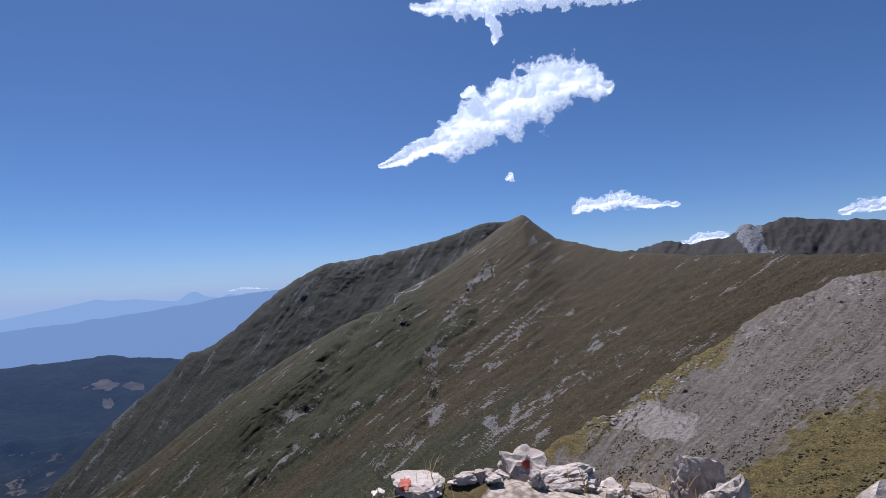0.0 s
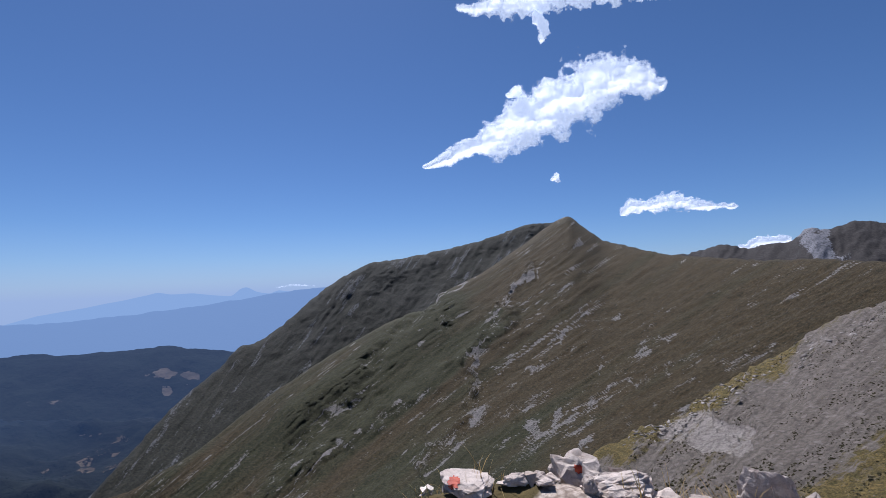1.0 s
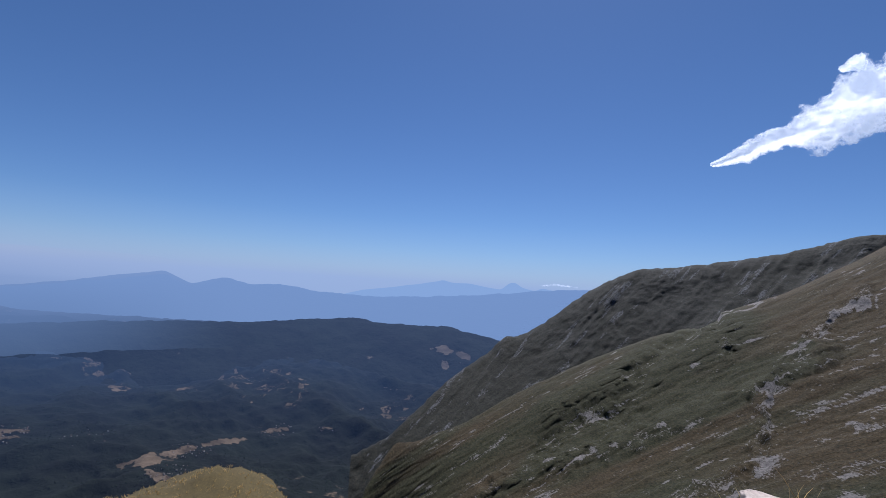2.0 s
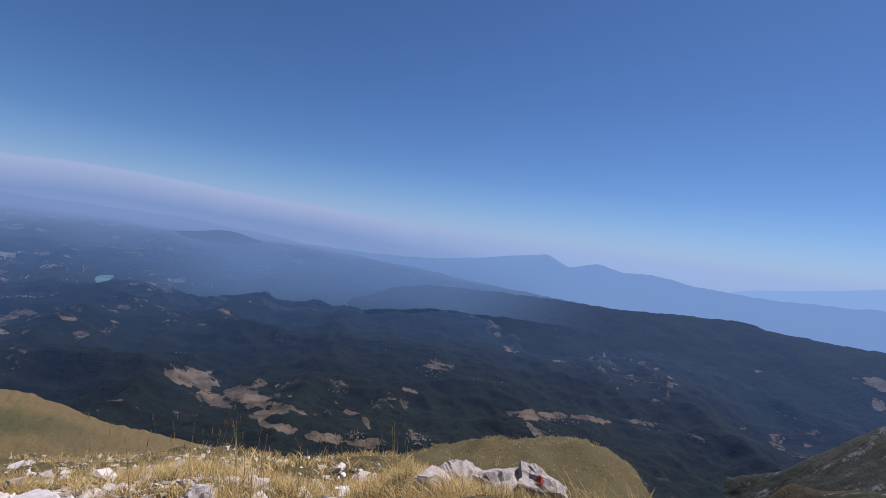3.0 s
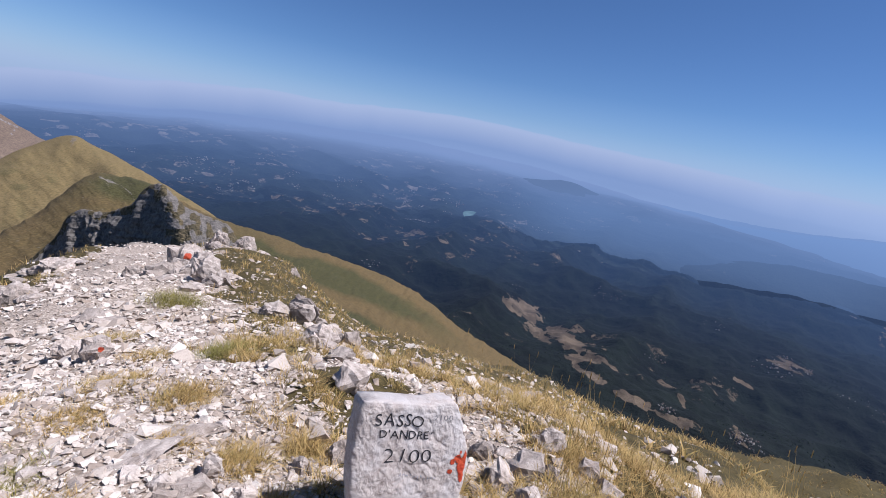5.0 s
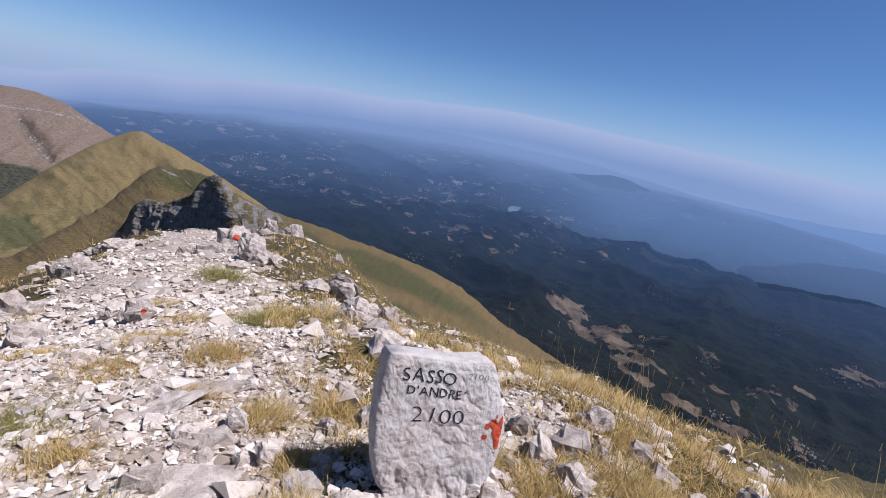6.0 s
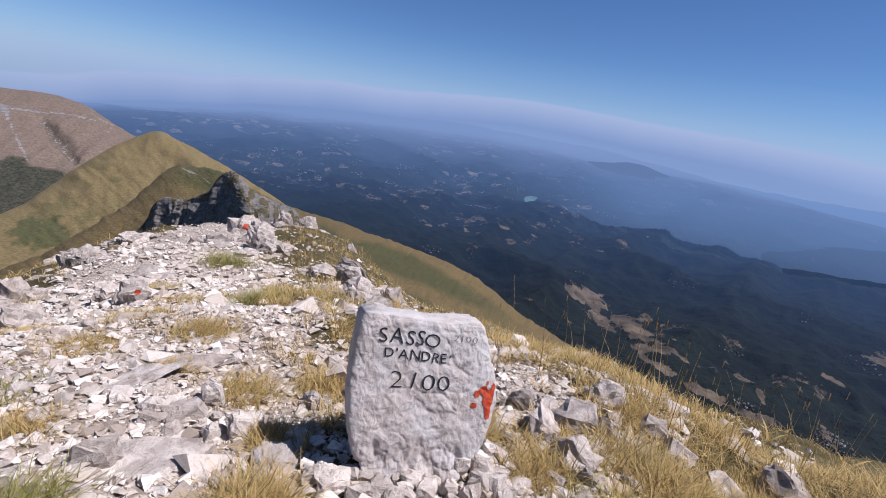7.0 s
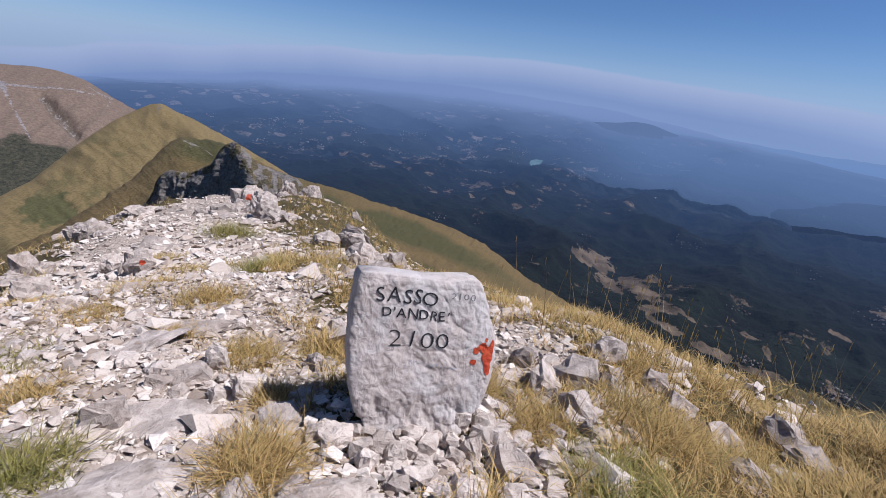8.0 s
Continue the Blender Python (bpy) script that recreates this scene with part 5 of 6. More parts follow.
def blaze(rock, place, size, material, label, toward):
    """A painted trail mark on a rock's surface, laid on the side toward a place."""
    bpy.context.view_layer.update()
    inv = rock.matrix_world.inverted()
    eye, aim = inv @ Vector(toward), inv @ Vector(place)
    way = (aim - eye).normalized()
    side = way.cross(inv.to_3x3() @ Vector((0, 0, 1))).normalized()
    up = side.cross(way)
    rng = random.Random(int(abs(place[0]) * 97))
    bm = bmesh.new()
    m = 12
    grid = {}
    for i in range(m + 1):
        for j in range(m + 1):
            x, y = i / m - 0.5, j / m - 0.5
            if x * x + y * y > 0.25 * (0.75 + 0.5 * noise.noise(Vector((x * 5, y * 5, place[0])))):
                continue
            hit, at, normal, _ = rock.ray_cast(eye + side * (x * size) + up * (y * size), way)
            if hit:
                grid[i, j] = bm.verts.new(at + normal * 0.004)
    for i in range(m):
        for j in range(m):
            four = [grid.get(k) for k in ((i, j), (i + 1, j), (i + 1, j + 1), (i, j + 1))]
            if all(four):
                bm.faces.new(four)
    me = bpy.data.meshes.new("trail_blaze")
    bm.to_mesh(me)
    bm.free()
    me.materials.append(material)
    ob = new("trail_blaze", me)
    ob.parent = rock
    return tagged(ob, label)


blaze(path_rocks[2], (-1.25, -4.25, rest_height(-1.25, -4.33) + 0.13), 0.06, red_paint, "red painted trail mark", (0, 0, 1.4))
blaze(crest_rocks[0], (-5.45, -10.4, rest_height(-5.56, -10.69) + 0.72), 0.22, red_paint, "orange red painted trail mark", (0, 0, 1.4))
blaze(blaze_rocks[0], (-7.65, 3.72, rest_height(-7.70, 3.72) + 0.66), 0.20, red_paint, "red painted trail mark", (0.9, 0.5, 2.0))
blaze(summit_rocks[0], (1.26, 2.96, rest_height(1.24, 3.00) + 0.12), 0.05, red_paint, "small red painted trail mark", (1.09, 0.67, 2.17))
blaze(summit_rocks[2], (0.70, 2.84, rest_height(0.75, 2.88) + 0.05), 0.07, red_paint, "flaking red painted trail mark", (1.09, 0.67, 2.17))
blaze(summit_rocks[5], (2.50, 2.60, rest_height(2.54, 2.65) + 0.45), 0.08, red_paint, "red and white painted trail mark", (1.09, 0.67, 2.17))

# ---- loose stones ----
templates = []
for k in range(10):
    bm = hull(900 + k, 0.45, 8)
    bmesh.ops.triangulate(bm, faces=bm.faces)
    bm.verts.index_update()
    templates.append((np.array([v.co[:] for v in bm.verts]), np.array([[v.index for v in f.verts] for f in bm.faces])))
    bm.free()
chips = []
for k in range(8):
    bm = hull(950 + k, 0.3, 6)
    bmesh.ops.triangulate(bm, faces=bm.faces)
    bm.verts.index_update()
    chips.append((np.array([v.co[:] for v in bm.verts]), np.array([[v.index for v in f.verts] for f in bm.faces])))
    bm.free()


def scatter_mesh(name, spots, sizes, material, label, seed, category="gravel", shapes=None):
    """Many small angular stones in one mesh of kind stuff."""
    rng = np.random.default_rng(seed)
    verts, faces, base = [], [], 0
    z = ground_height(spots[:, 0], spots[:, 1])
    for (x, y), s, h in zip(spots, sizes, z):
        pool = shapes or templates
        tv, tf = pool[rng.integers(len(pool))]
        turn, flat = rng.uniform(0, 6.28), rng.uniform(0.35, 0.75)
        c, sn = math.cos(turn), math.sin(turn)
        lean = rng.uniform(-0.3, 0.3)
        p = tv * (s * rng.uniform(0.8, 1.5), s, s * flat)
        p = np.stack([p[:, 0] * c - p[:, 1] * sn + x, p[:, 0] * sn + p[:, 1] * c + y, p[:, 2] + lean * p[:, 0] + h + s * flat * 0.25], -1)
        verts.append(p)
        faces.append(tf + base)
        base += len(p)
    me = bpy.data.meshes.new(name)
    me.from_pydata(np.concatenate(verts).tolist(), [], np.concatenate(faces).tolist())
    me.materials.append(material)
    return tagged(new(name, me), label, category, "", "stuff")


def spots_where(count, seed, a0, a1, r0, r1, chance, power=1.0):
    """Random places between two bearings and distances, kept by a chance given for each."""
    rng = np.random.default_rng(seed)
    a = np.radians(rng.uniform(a0, a1, count))
    r = (r0 ** power + (r1 ** power - r0 ** power) * rng.uniform(0, 1, count)) ** (1 / power)
    x, y = -r * np.sin(a), r * np.cos(a)
    keep = rng.uniform(0, 1, count) < chance(x, y)
    return np.stack([x, y], -1)[keep]


def stony(x, y):
    g = grassiness(x, y)
    foot = np.exp(-(((x + 1.15) / 0.5) ** 2 + ((y + 0.75) / 0.38) ** 2))
    patches = step(0.55, 0.75, vnoise(x * 0.9, y * 0.9, 6))
    return np.clip((1 - g) * 0.95 + foot + 0.45 * patches * step(8, 3, np.hypot(x, y)) + 0.12, 0, 1)


rng = np.random.default_rng(5)
spots = spots_where(20000, 21, 95, 200, 0.7, 6.0, stony, 1.3)
scatter_mesh("path_gravel", spots, 0.018 + 0.06 * rng.uniform(0, 1, len(spots)) ** 2.2, gravel_stone, "white angular limestone gravel on the path", 31)
spots = spots_where(27000, 25, 98, 190, 0.8, 3.6, lambda x, y: np.clip(stony(x, y) - 0.1, 0, 1), 1.2)
scatter_mesh("path_chippings", spots, 0.010 + 0.024 * rng.uniform(0, 1, len(spots)) ** 1.8, gravel_stone, "small sharp limestone chippings between larger stones", 34, shapes=chips)
spots = spots_where(15000, 27, 118, 186, 3.4, 12, stony, 1.2)
scatter_mesh("crest_chippings", spots, 0.022 + 0.07 * rng.uniform(0, 1, len(spots)) ** 2.2, gravel_stone, "small pale limestone chippings along the path", 37, shapes=chips)
spots = spots_where(25000, 22, 100, 195, 4.5, 32, stony, 1.0)
scatter_mesh("ridge_gravel", spots, 0.025 + 0.14 * rng.uniform(0, 1, len(spots)) ** 3, gravel_stone, "pale limestone rubble along the crest", 32)
spots = spots_where(2600, 23, -60, 40, 1.8, 5.0, lambda x, y: 0.35 + 0.5 * step(0.5, 0.7, vnoise(x, y, 2)), 1.3)
scatter_mesh("summit_gravel", spots, 0.02 + 0.08 * rng.uniform(0, 1, len(spots)) ** 2.5, gravel_stone, "pale limestone rubble on the summit", 33)

spots = spots_where(5400, 26, 84, 165, 1.5, 26, lambda x, y: 0.15 + 0.85 * step(0.5, 0.7, vnoise(x * 0.5, y * 0.5, 16)), 1.0)
rng = np.random.default_rng(6)
scatter_mesh("slope_stones", spots, 0.03 + 0.20 * rng.uniform(0, 1, len(spots)) ** 4, gravel_stone, "pale stones strewn through the grass", 36)
stone_meshes = []
for k in range(8):
    stone_meshes.append(boulder_mesh("loose_stone", 700 + k, (1, 0.8, 0.55), white_stone, 1))
spots = spots_where(900, 24, 98, 190, 0.9, 4.6, lambda x, y: stony(x, y) * 0.6, 1.3)[:300]
rng = random.Random(8)
heights = ground_height(spots[:, 0], spots[:, 1])
for (x, y), z in zip(spots, heights):
    ob = new("loose_stone", rng.choice(stone_meshes))
    s = 0.04 + 0.09 * rng.random() ** 2
    ob.matrix_world = pose(x, y, z + s * 0.12, rng.uniform(-15, 15), rng.uniform(-15, 15), rng.uniform(0, 360)) @ Matrix.Diagonal((s, s, s, 1))
    tagged(ob, "loose angular white limestone stone on the path", "stone", "loose stones on the path")

# ---- grass ----
def grass_material(name, low, high, green):
    n = Nodes(name, 0.7)
    geo = n.tree.nodes.new("ShaderNodeNewGeometry")
    tone = n.ramp(geo.outputs["Random Per Island"], (0.0, low), (0.45, high), (0.8, tuple(c * 1.25 for c in high)), (1.0, green))
    patch = n.noise(1.1, 3)
    col = n.mix(n.ramp(patch, (0.52, 0.0), (0.75, 0.5)), tone, green)
    back, blend = n.add("ShaderNodeBsdfTranslucent"), n.add("ShaderNodeMixShader")
    blend.inputs[0].default_value = 0.28
    n.link(col, back.inputs["Color"]).link(n.bsdf.outputs[0], blend.inputs[1]).link(back.outputs[0], blend.inputs[2])
    n.link(blend.outputs[0], n.tree.nodes["Material Output"].inputs[0])
    return n.done(col)


straw = grass_material("straw_grass", (0.12, 0.076, 0.023), (0.47, 0.325, 0.122), (0.23, 0.205, 0.062))
fresh = grass_material("greenish_grass", (0.07, 0.065, 0.017), (0.28, 0.24, 0.065), (0.12, 0.135, 0.03))


def blade_arrays(spots, heights, lengths, widths, lean, seed, wind=(0.0, 0.0)):
    """Curved blades of three segments, as vertex and face arrays."""
    rng = np.random.default_rng(seed)
    n = len(spots)
    turn, fall = rng.uniform(0, 2 * np.pi, n), np.minimum(lean * rng.uniform(0.3, 1.35, n), 1.9)
    dx, dy = np.cos(turn) * fall + wind[0], np.sin(turn) * fall + wind[1]
    side = turn + np.pi / 2 + rng.uniform(-0.6, 0.6, n)
    sx, sy = np.cos(side) * widths / 2, np.sin(side) * widths / 2
    rows = []
    for t, w in ((0.0, 1.0), (0.4, 0.85), (0.75, 0.55)):
        cx, cy = spots[:, 0] + dx * lengths * t ** 1.8, spots[:, 1] + dy * lengths * t ** 1.8
        cz = heights + lengths * (t - 0.42 * fall * t * t)
        rows += [np.stack([cx - sx * w, cy - sy * w, cz], -1), np.stack([cx + sx * w, cy + sy * w, cz], -1)]
    rows.append(np.stack([spots[:, 0] + dx * lengths, spots[:, 1] + dy * lengths, heights + lengths * (1 - 0.42 * fall)], -1))
    verts = np.stack(rows, 1).reshape(-1, 3)
    base = (np.arange(n) * 7)[:, None]
    tris = np.concatenate([base + np.array(f) for f in ((0, 1, 3), (0, 3, 2), (2, 3, 5), (2, 5, 4), (4, 5, 6))], 1).reshape(-1, 3)
    return verts, tris


def tri_mesh(name, verts, tris, material):
    me = bpy.data.meshes.new(name)
    me.vertices.add(len(verts))
    me.vertices.foreach_set("co", verts.reshape(-1).astype(np.float32))
    me.loops.add(tris.size)
    me.loops.foreach_set("vertex_index", tris.reshape(-1).astype(np.int32))
    me.polygons.add(len(tris))
    me.polygons.foreach_set("loop_start", np.arange(0, tris.size, 3, dtype=np.int32))
    me.update(calc_edges=True)
    me.materials.append(material)
    return me


def grass_stuff(name, count, seed, a0, a1, r0, r1, clump, length, width, lean, material, label, chance, power=1.2):
    """Clumped grass over a stretch of the ground."""
    rng = np.random.default_rng(seed)
    tufts = spots_where(count, seed, a0, a1, r0, r1, chance, power)
    k = rng.integers(clump[0], clump[1], len(tufts))
    spots = np.repeat(tufts, k, axis=0)
    size = np.repeat(rng.uniform(0.6, 1.3, len(tufts)), k)
    spots = spots + rng.normal(0, 1, spots.shape) * (length * 0.2 * size)[:, None]
    z = ground_height(spots[:, 0], spots[:, 1]) - 0.01
    verts, tris = blade_arrays(spots, z, length * size * rng.uniform(0.5, 1.2, len(spots)), width * rng.uniform(0.6, 1.3, len(spots)), lean, seed + 1, (-0.15, -0.1))
    return tagged(new(name, tri_mesh(name, verts, tris, material)), label, "grass", "", "stuff")


def grown(x, y):
    foot = np.exp(-(((x + 1.1) / 0.42) ** 2 + ((y + 0.8) / 0.33) ** 2))
    return np.clip(grassiness(x, y) * (0.35 + 0.9 * step(0.35, 0.6, vnoise(x * 1.3, y * 1.3, 4))) - 1.5 * foot, 0, 1)


grass_stuff("near_grass", 1650, 41, 60, 190, 0.9, 5, (26, 60), 0.14, 0.0042, 1.1, straw, "dry golden mountain grass beside the path", grown)
grass_stuff("valley_side_grass", 1300, 45, 58, 112, 1.6, 5.5, (20, 40), 0.15, 0.0042, 1.0, straw, "patchy golden grass on the valley side", lambda x, y: (0.08 + 0.8 * step(0.45, 0.62, vnoise(x * 2.3, y * 2.3, 4))) * step(-1.5, -2.0, x))
grass_stuff("knoll_grass", 3600, 46, 52, 104, 7, 64, (5, 9), 0.30, 0.030, 0.9, straw, "dry grass over the rounded knoll", lambda x, y: 0.25 + 0.75 * step(0.4, 0.6, vnoise(x * 0.35, y * 0.35, 14)))
grass_stuff("slope_grass", 3400, 42, 55, 190, 4, 16, (10, 17), 0.17, 0.006, 0.8, straw, "dry golden grass over the slope", grown)
grass_stuff("far_grass", 5000, 43, 55, 190, 12, 50, (6, 11), 0.24, 0.014, 0.8, straw, "dry golden grass along the crest", grown)
grass_stuff("summit_grass", 1300, 44, -60, 62, 1.6, 5, (8, 14), 0.17, 0.004, 0.7, straw, "dry grass tufts between the summit rocks", lambda x, y: 0.3 + 0.5 * step(0.45, 0.6, vnoise(x, y, 3)))


def tuft(x, y, reach, tall, count, material, seed, label, lean=1.25):
    rng = np.random.default_rng(seed)
    count = int(count * 1.7)
    spots = rng.normal(0, 1, (count, 2)) * reach * 0.33
    z = ground_height(spots[:, 0] + x, spots[:, 1] + y) - rest_height(x, y) - 0.01
    verts, tris = blade_arrays(spots, z, 0.72 * tall * rng.uniform(0.4, 1.2, count), 0.0030 * rng.uniform(0.7, 1.4, count), lean, seed, (-0.2, -0.1))
    ob = new("grass_tuft", tri_mesh("grass_tuft", verts, tris, material))
    ob.location = (x, y, rest_height(x, y))
    return tagged(ob, label, "grass tuft", "grass tufts by the path")


for k, (x, y, reach, tall, count, kind) in enumerate([
        (-0.58, -1.13, 0.20, 0.18, 1100, 0), (-0.85, -1.47, 0.14, 0.16, 450, 0), (-0.99, -1.92, 0.22, 0.15, 600, 0), (-1.56, -0.63, 0.13, 0.15, 600, 0), (-1.50, -0.22, 0.32, 0.17, 1000, 1),
        (-0.93, -1.00, 0.05, 0.09, 160, 0), (-0.82, -2.27, 0.17, 0.10, 420, 0), (-0.17, -2.06, 0.22, 0.12, 500, 0), (-0.08, -1.56, 0.2, 0.15, 500, 1), (-1.62, -0.98, 0.12, 0.22, 380, 0),
        (-1.97, -3.57, 0.3, 0.22, 600, 1), (-0.95, -3.3, 0.35, 0.12, 800, 0), (-0.55, -2.9, 0.3, 0.10, 700, 0), (-1.15, -2.75, 0.3, 0.14, 800, 0), (-0.35, -3.6, 0.3, 0.10, 600, 0), (-1.6, -5.0, 0.45, 0.14, 700, 0), (-0.1, -2.5, 0.3, 0.10, 600, 1), (-3.23, -6.74, 0.55, 0.32, 800, 1), (-1.36, -1.80, 0.2, 0.17, 550, 0), (-1.50, -3.99, 0.3, 0.14, 500, 0), (-2.04, -0.19, 0.25, 0.25, 700, 0), (-2.24, 0.05, 0.25, 0.25, 700, 0)]):
    tuft(x, y, reach, tall, count, (straw, fresh)[kind], 60 + k, ("dense tuft of straw-yellow mountain grass", "dense tuft of greenish mountain grass")[kind])

# tall seed stalks on the slope
rng = np.random.default_rng(77)
stalks = np.concatenate([np.stack([rng.normal(-2.75, 0.18, 26), rng.normal(-0.55, 0.22, 26)], -1), np.stack([rng.normal(-2.9, 0.25, 22), rng.normal(0.25, 0.3, 22)], -1),
                         np.stack([rng.uniform(-3.6, -2.4, 30), rng.uniform(-1.8, 0.8, 30)], -1)])
z = ground_height(stalks[:, 0], stalks[:, 1])
long = rng.uniform(0.3, 0.62, len(stalks))
v1, t1 = blade_arrays(stalks, z, long, np.full(len(stalks), 0.0035), 0.28, 5, (-0.12, -0.08))
tips = v1.reshape(-1, 7, 3)[:, 6]
v2, t2 = blade_arrays(np.repeat(tips[:, :2], 3, 0), np.repeat(tips[:, 2], 3) - 0.035, np.full(len(stalks) * 3, 0.055), np.full(len(stalks) * 3, 0.005), 0.07, 6)
tagged(new("seed_stalks", tri_mesh("seed_stalks", np.concatenate([v1, v2]), np.concatenate([t1, t2 + len(v1)]), straw)), "tall dry grass stalks with seed heads", "grass", "", "stuff")

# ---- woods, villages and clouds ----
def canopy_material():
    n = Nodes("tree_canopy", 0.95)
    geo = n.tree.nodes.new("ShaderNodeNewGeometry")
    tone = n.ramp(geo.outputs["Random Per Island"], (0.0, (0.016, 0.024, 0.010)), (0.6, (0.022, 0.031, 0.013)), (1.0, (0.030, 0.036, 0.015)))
    # haze over the trees, blended in as glow by distance
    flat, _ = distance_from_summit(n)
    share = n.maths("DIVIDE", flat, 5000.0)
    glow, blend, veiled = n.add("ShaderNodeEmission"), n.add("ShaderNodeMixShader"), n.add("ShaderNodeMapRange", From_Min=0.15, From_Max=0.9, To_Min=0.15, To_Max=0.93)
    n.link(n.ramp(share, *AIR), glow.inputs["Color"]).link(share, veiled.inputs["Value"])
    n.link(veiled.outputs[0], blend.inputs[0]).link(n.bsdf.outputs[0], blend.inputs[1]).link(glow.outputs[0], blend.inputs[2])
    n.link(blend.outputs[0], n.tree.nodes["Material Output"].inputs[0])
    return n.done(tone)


def copies(name, places, sizes, material, seed, flat=(0.9, 1.4), shapes=None, normals=None):
    """Copies of small angular shapes in one mesh: places by rows, a size for each."""
    rng = np.random.default_rng(seed)
    pool = shapes or templates
    which = rng.integers(len(pool), size=len(places))
    verts, tris, base = [], [], 0
    for k, (tv, tf) in enumerate(pool):
        mine = np.flatnonzero(which == k)
        if not len(mine):
            continue
        turn = rng.uniform(0, 6.28, len(mine))[:, None]
        s = sizes[mine][:, None]
        x, y, z = tv[None, :, 0] * s, tv[None, :, 1] * s, tv[None, :, 2] * s * rng.uniform(flat[0], flat[1], len(mine))[:, None]
        p = np.stack([x * np.cos(turn) - y * np.sin(turn), x * np.sin(turn) + y * np.cos(turn), z], -1)
        if normals is not None:
            up = normals[mine]
            side = np.cross(up, (0.3, 1.0, 0.1))
            side /= np.linalg.norm(side, axis=-1, keepdims=True)
            p = p[..., :1] * side[:, None] + p[..., 1:2] * np.cross(up, side)[:, None] + p[..., 2:] * up[:, None]
        p = p + places[mine][:, None, :]
        verts.append(p.reshape(-1, 3))
        tris.append((tf[None] + (base + np.arange(len(mine)) * len(tv))[:, None, None]).reshape(-1, 3))
        base += len(mine) * len(tv)
    return new(name, tri_mesh(name, np.concatenate(verts), np.concatenate(tris), material))


pts, az, el = VALLEY
rng = np.random.default_rng(3)
open_land = patches(az, el, FIELDS)
i = rng.integers(60, pts.shape[0] - 1, 90000)
j = rng.integers(0, pts.shape[1] - 1, 90000)
u, v = rng.uniform(0, 1, (2, 90000, 1))
spot = pts[i, j] * (1 - u) * (1 - v) + pts[i + 1, j] * u * (1 - v) + pts[i, j + 1] * (1 - u) * v + pts[i + 1, j + 1] * u * v
seen = (az[i, j] > 42) & (az[i, j] < 152) & (open_land[i, j] < 0.35) & (vnoise(spot[:, 0] / 90, spot[:, 1] / 90, 5) > 0.38)
spot = spot[seen][:18000]
size = rng.uniform(2.2, 4.6, len(spot)) * (0.75 + np.hypot(spot[:, 0], spot[:, 1]) / 4000)
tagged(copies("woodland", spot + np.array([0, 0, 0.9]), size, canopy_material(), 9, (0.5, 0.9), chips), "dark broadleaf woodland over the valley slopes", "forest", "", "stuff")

# houses: a box with a pitched roof, many to a village
house = (np.array([(-.5, -.4, -.5), (.5, -.4, -.5), (.5, .4, -.5), (-.5, .4, -.5), (-.5, -.4, .35), (.5, -.4, .35), (.5, .4, .35), (-.5, .4, .35), (-.5, 0, .7), (.5, 0, .7)]),
         np.array([(0, 1, 5), (0, 5, 4), (1, 2, 6), (1, 6, 5), (2, 3, 7), (2, 7, 6), (3, 0, 4), (3, 4, 7), (4, 5, 9), (4, 9, 8), (6, 7, 8), (6, 8, 9), (5, 6, 9), (7, 4, 8)]))
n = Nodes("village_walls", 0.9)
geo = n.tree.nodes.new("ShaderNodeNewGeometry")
# the walls also emit the air's haze colour, more so far off
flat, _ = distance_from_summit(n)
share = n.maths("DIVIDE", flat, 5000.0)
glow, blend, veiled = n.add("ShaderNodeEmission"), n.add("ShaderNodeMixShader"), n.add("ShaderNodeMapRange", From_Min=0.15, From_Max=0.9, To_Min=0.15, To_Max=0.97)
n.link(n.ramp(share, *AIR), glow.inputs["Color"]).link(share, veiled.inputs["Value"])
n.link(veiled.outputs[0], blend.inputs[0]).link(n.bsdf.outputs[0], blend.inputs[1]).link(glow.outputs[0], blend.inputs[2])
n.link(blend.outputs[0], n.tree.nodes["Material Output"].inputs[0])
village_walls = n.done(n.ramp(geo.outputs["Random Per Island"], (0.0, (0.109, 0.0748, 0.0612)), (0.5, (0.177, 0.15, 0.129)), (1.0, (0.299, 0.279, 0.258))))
VILLAGES = [(82.2, -15.2, 60, 1.3), (91, -24.0, 30, 1.0), (83.4, -23.8, 50, 1.2), (69.2, -20.4, 50, 1.6), (67, -18.5, 40, 1.5), (58.5, -17.1, 30, 1.4), (89.5, -14.0, 14, 0.9), (101, -14.2, 24, 1.2), (100.6, -13.8, 20, 1.4),
            (83.5, -16.3, 30, 1.2), (129.8, -16.4, 20, 1.0), (53, -17, 18, 0.8), (61.2, -11.8, 8, 0.6), (84, -23.5, 30, 0.8), (76, -16.5, 20, 1.4), (94, -19, 14, 1.2), (112, -16, 12, 0.9)]
FAR_VILLAGES = [(140.8, -12.2, 60, 1.6), (137, -11.4, 40, 1.4), (145.5, -9.2, 60, 1.8), (113.9, -9.0, 40, 1.3), (94, -11, 30, 1.6), (89, -9.2, 50, 2.2), (131, -9.6, 50, 2.0), (125, -10.5, 40, 1.8), (121, -7.5, 40, 1.8), (150, -7.5, 50, 2.2), (134, -7.3, 60, 2.5), (109, -11.5, 24, 1.5)]
rng = np.random.default_rng(14)
FAR_VILLAGES += [(rng.uniform(104, 160), rng.uniform(-12.5, -5), 9, 0.7) for _ in range(70)]
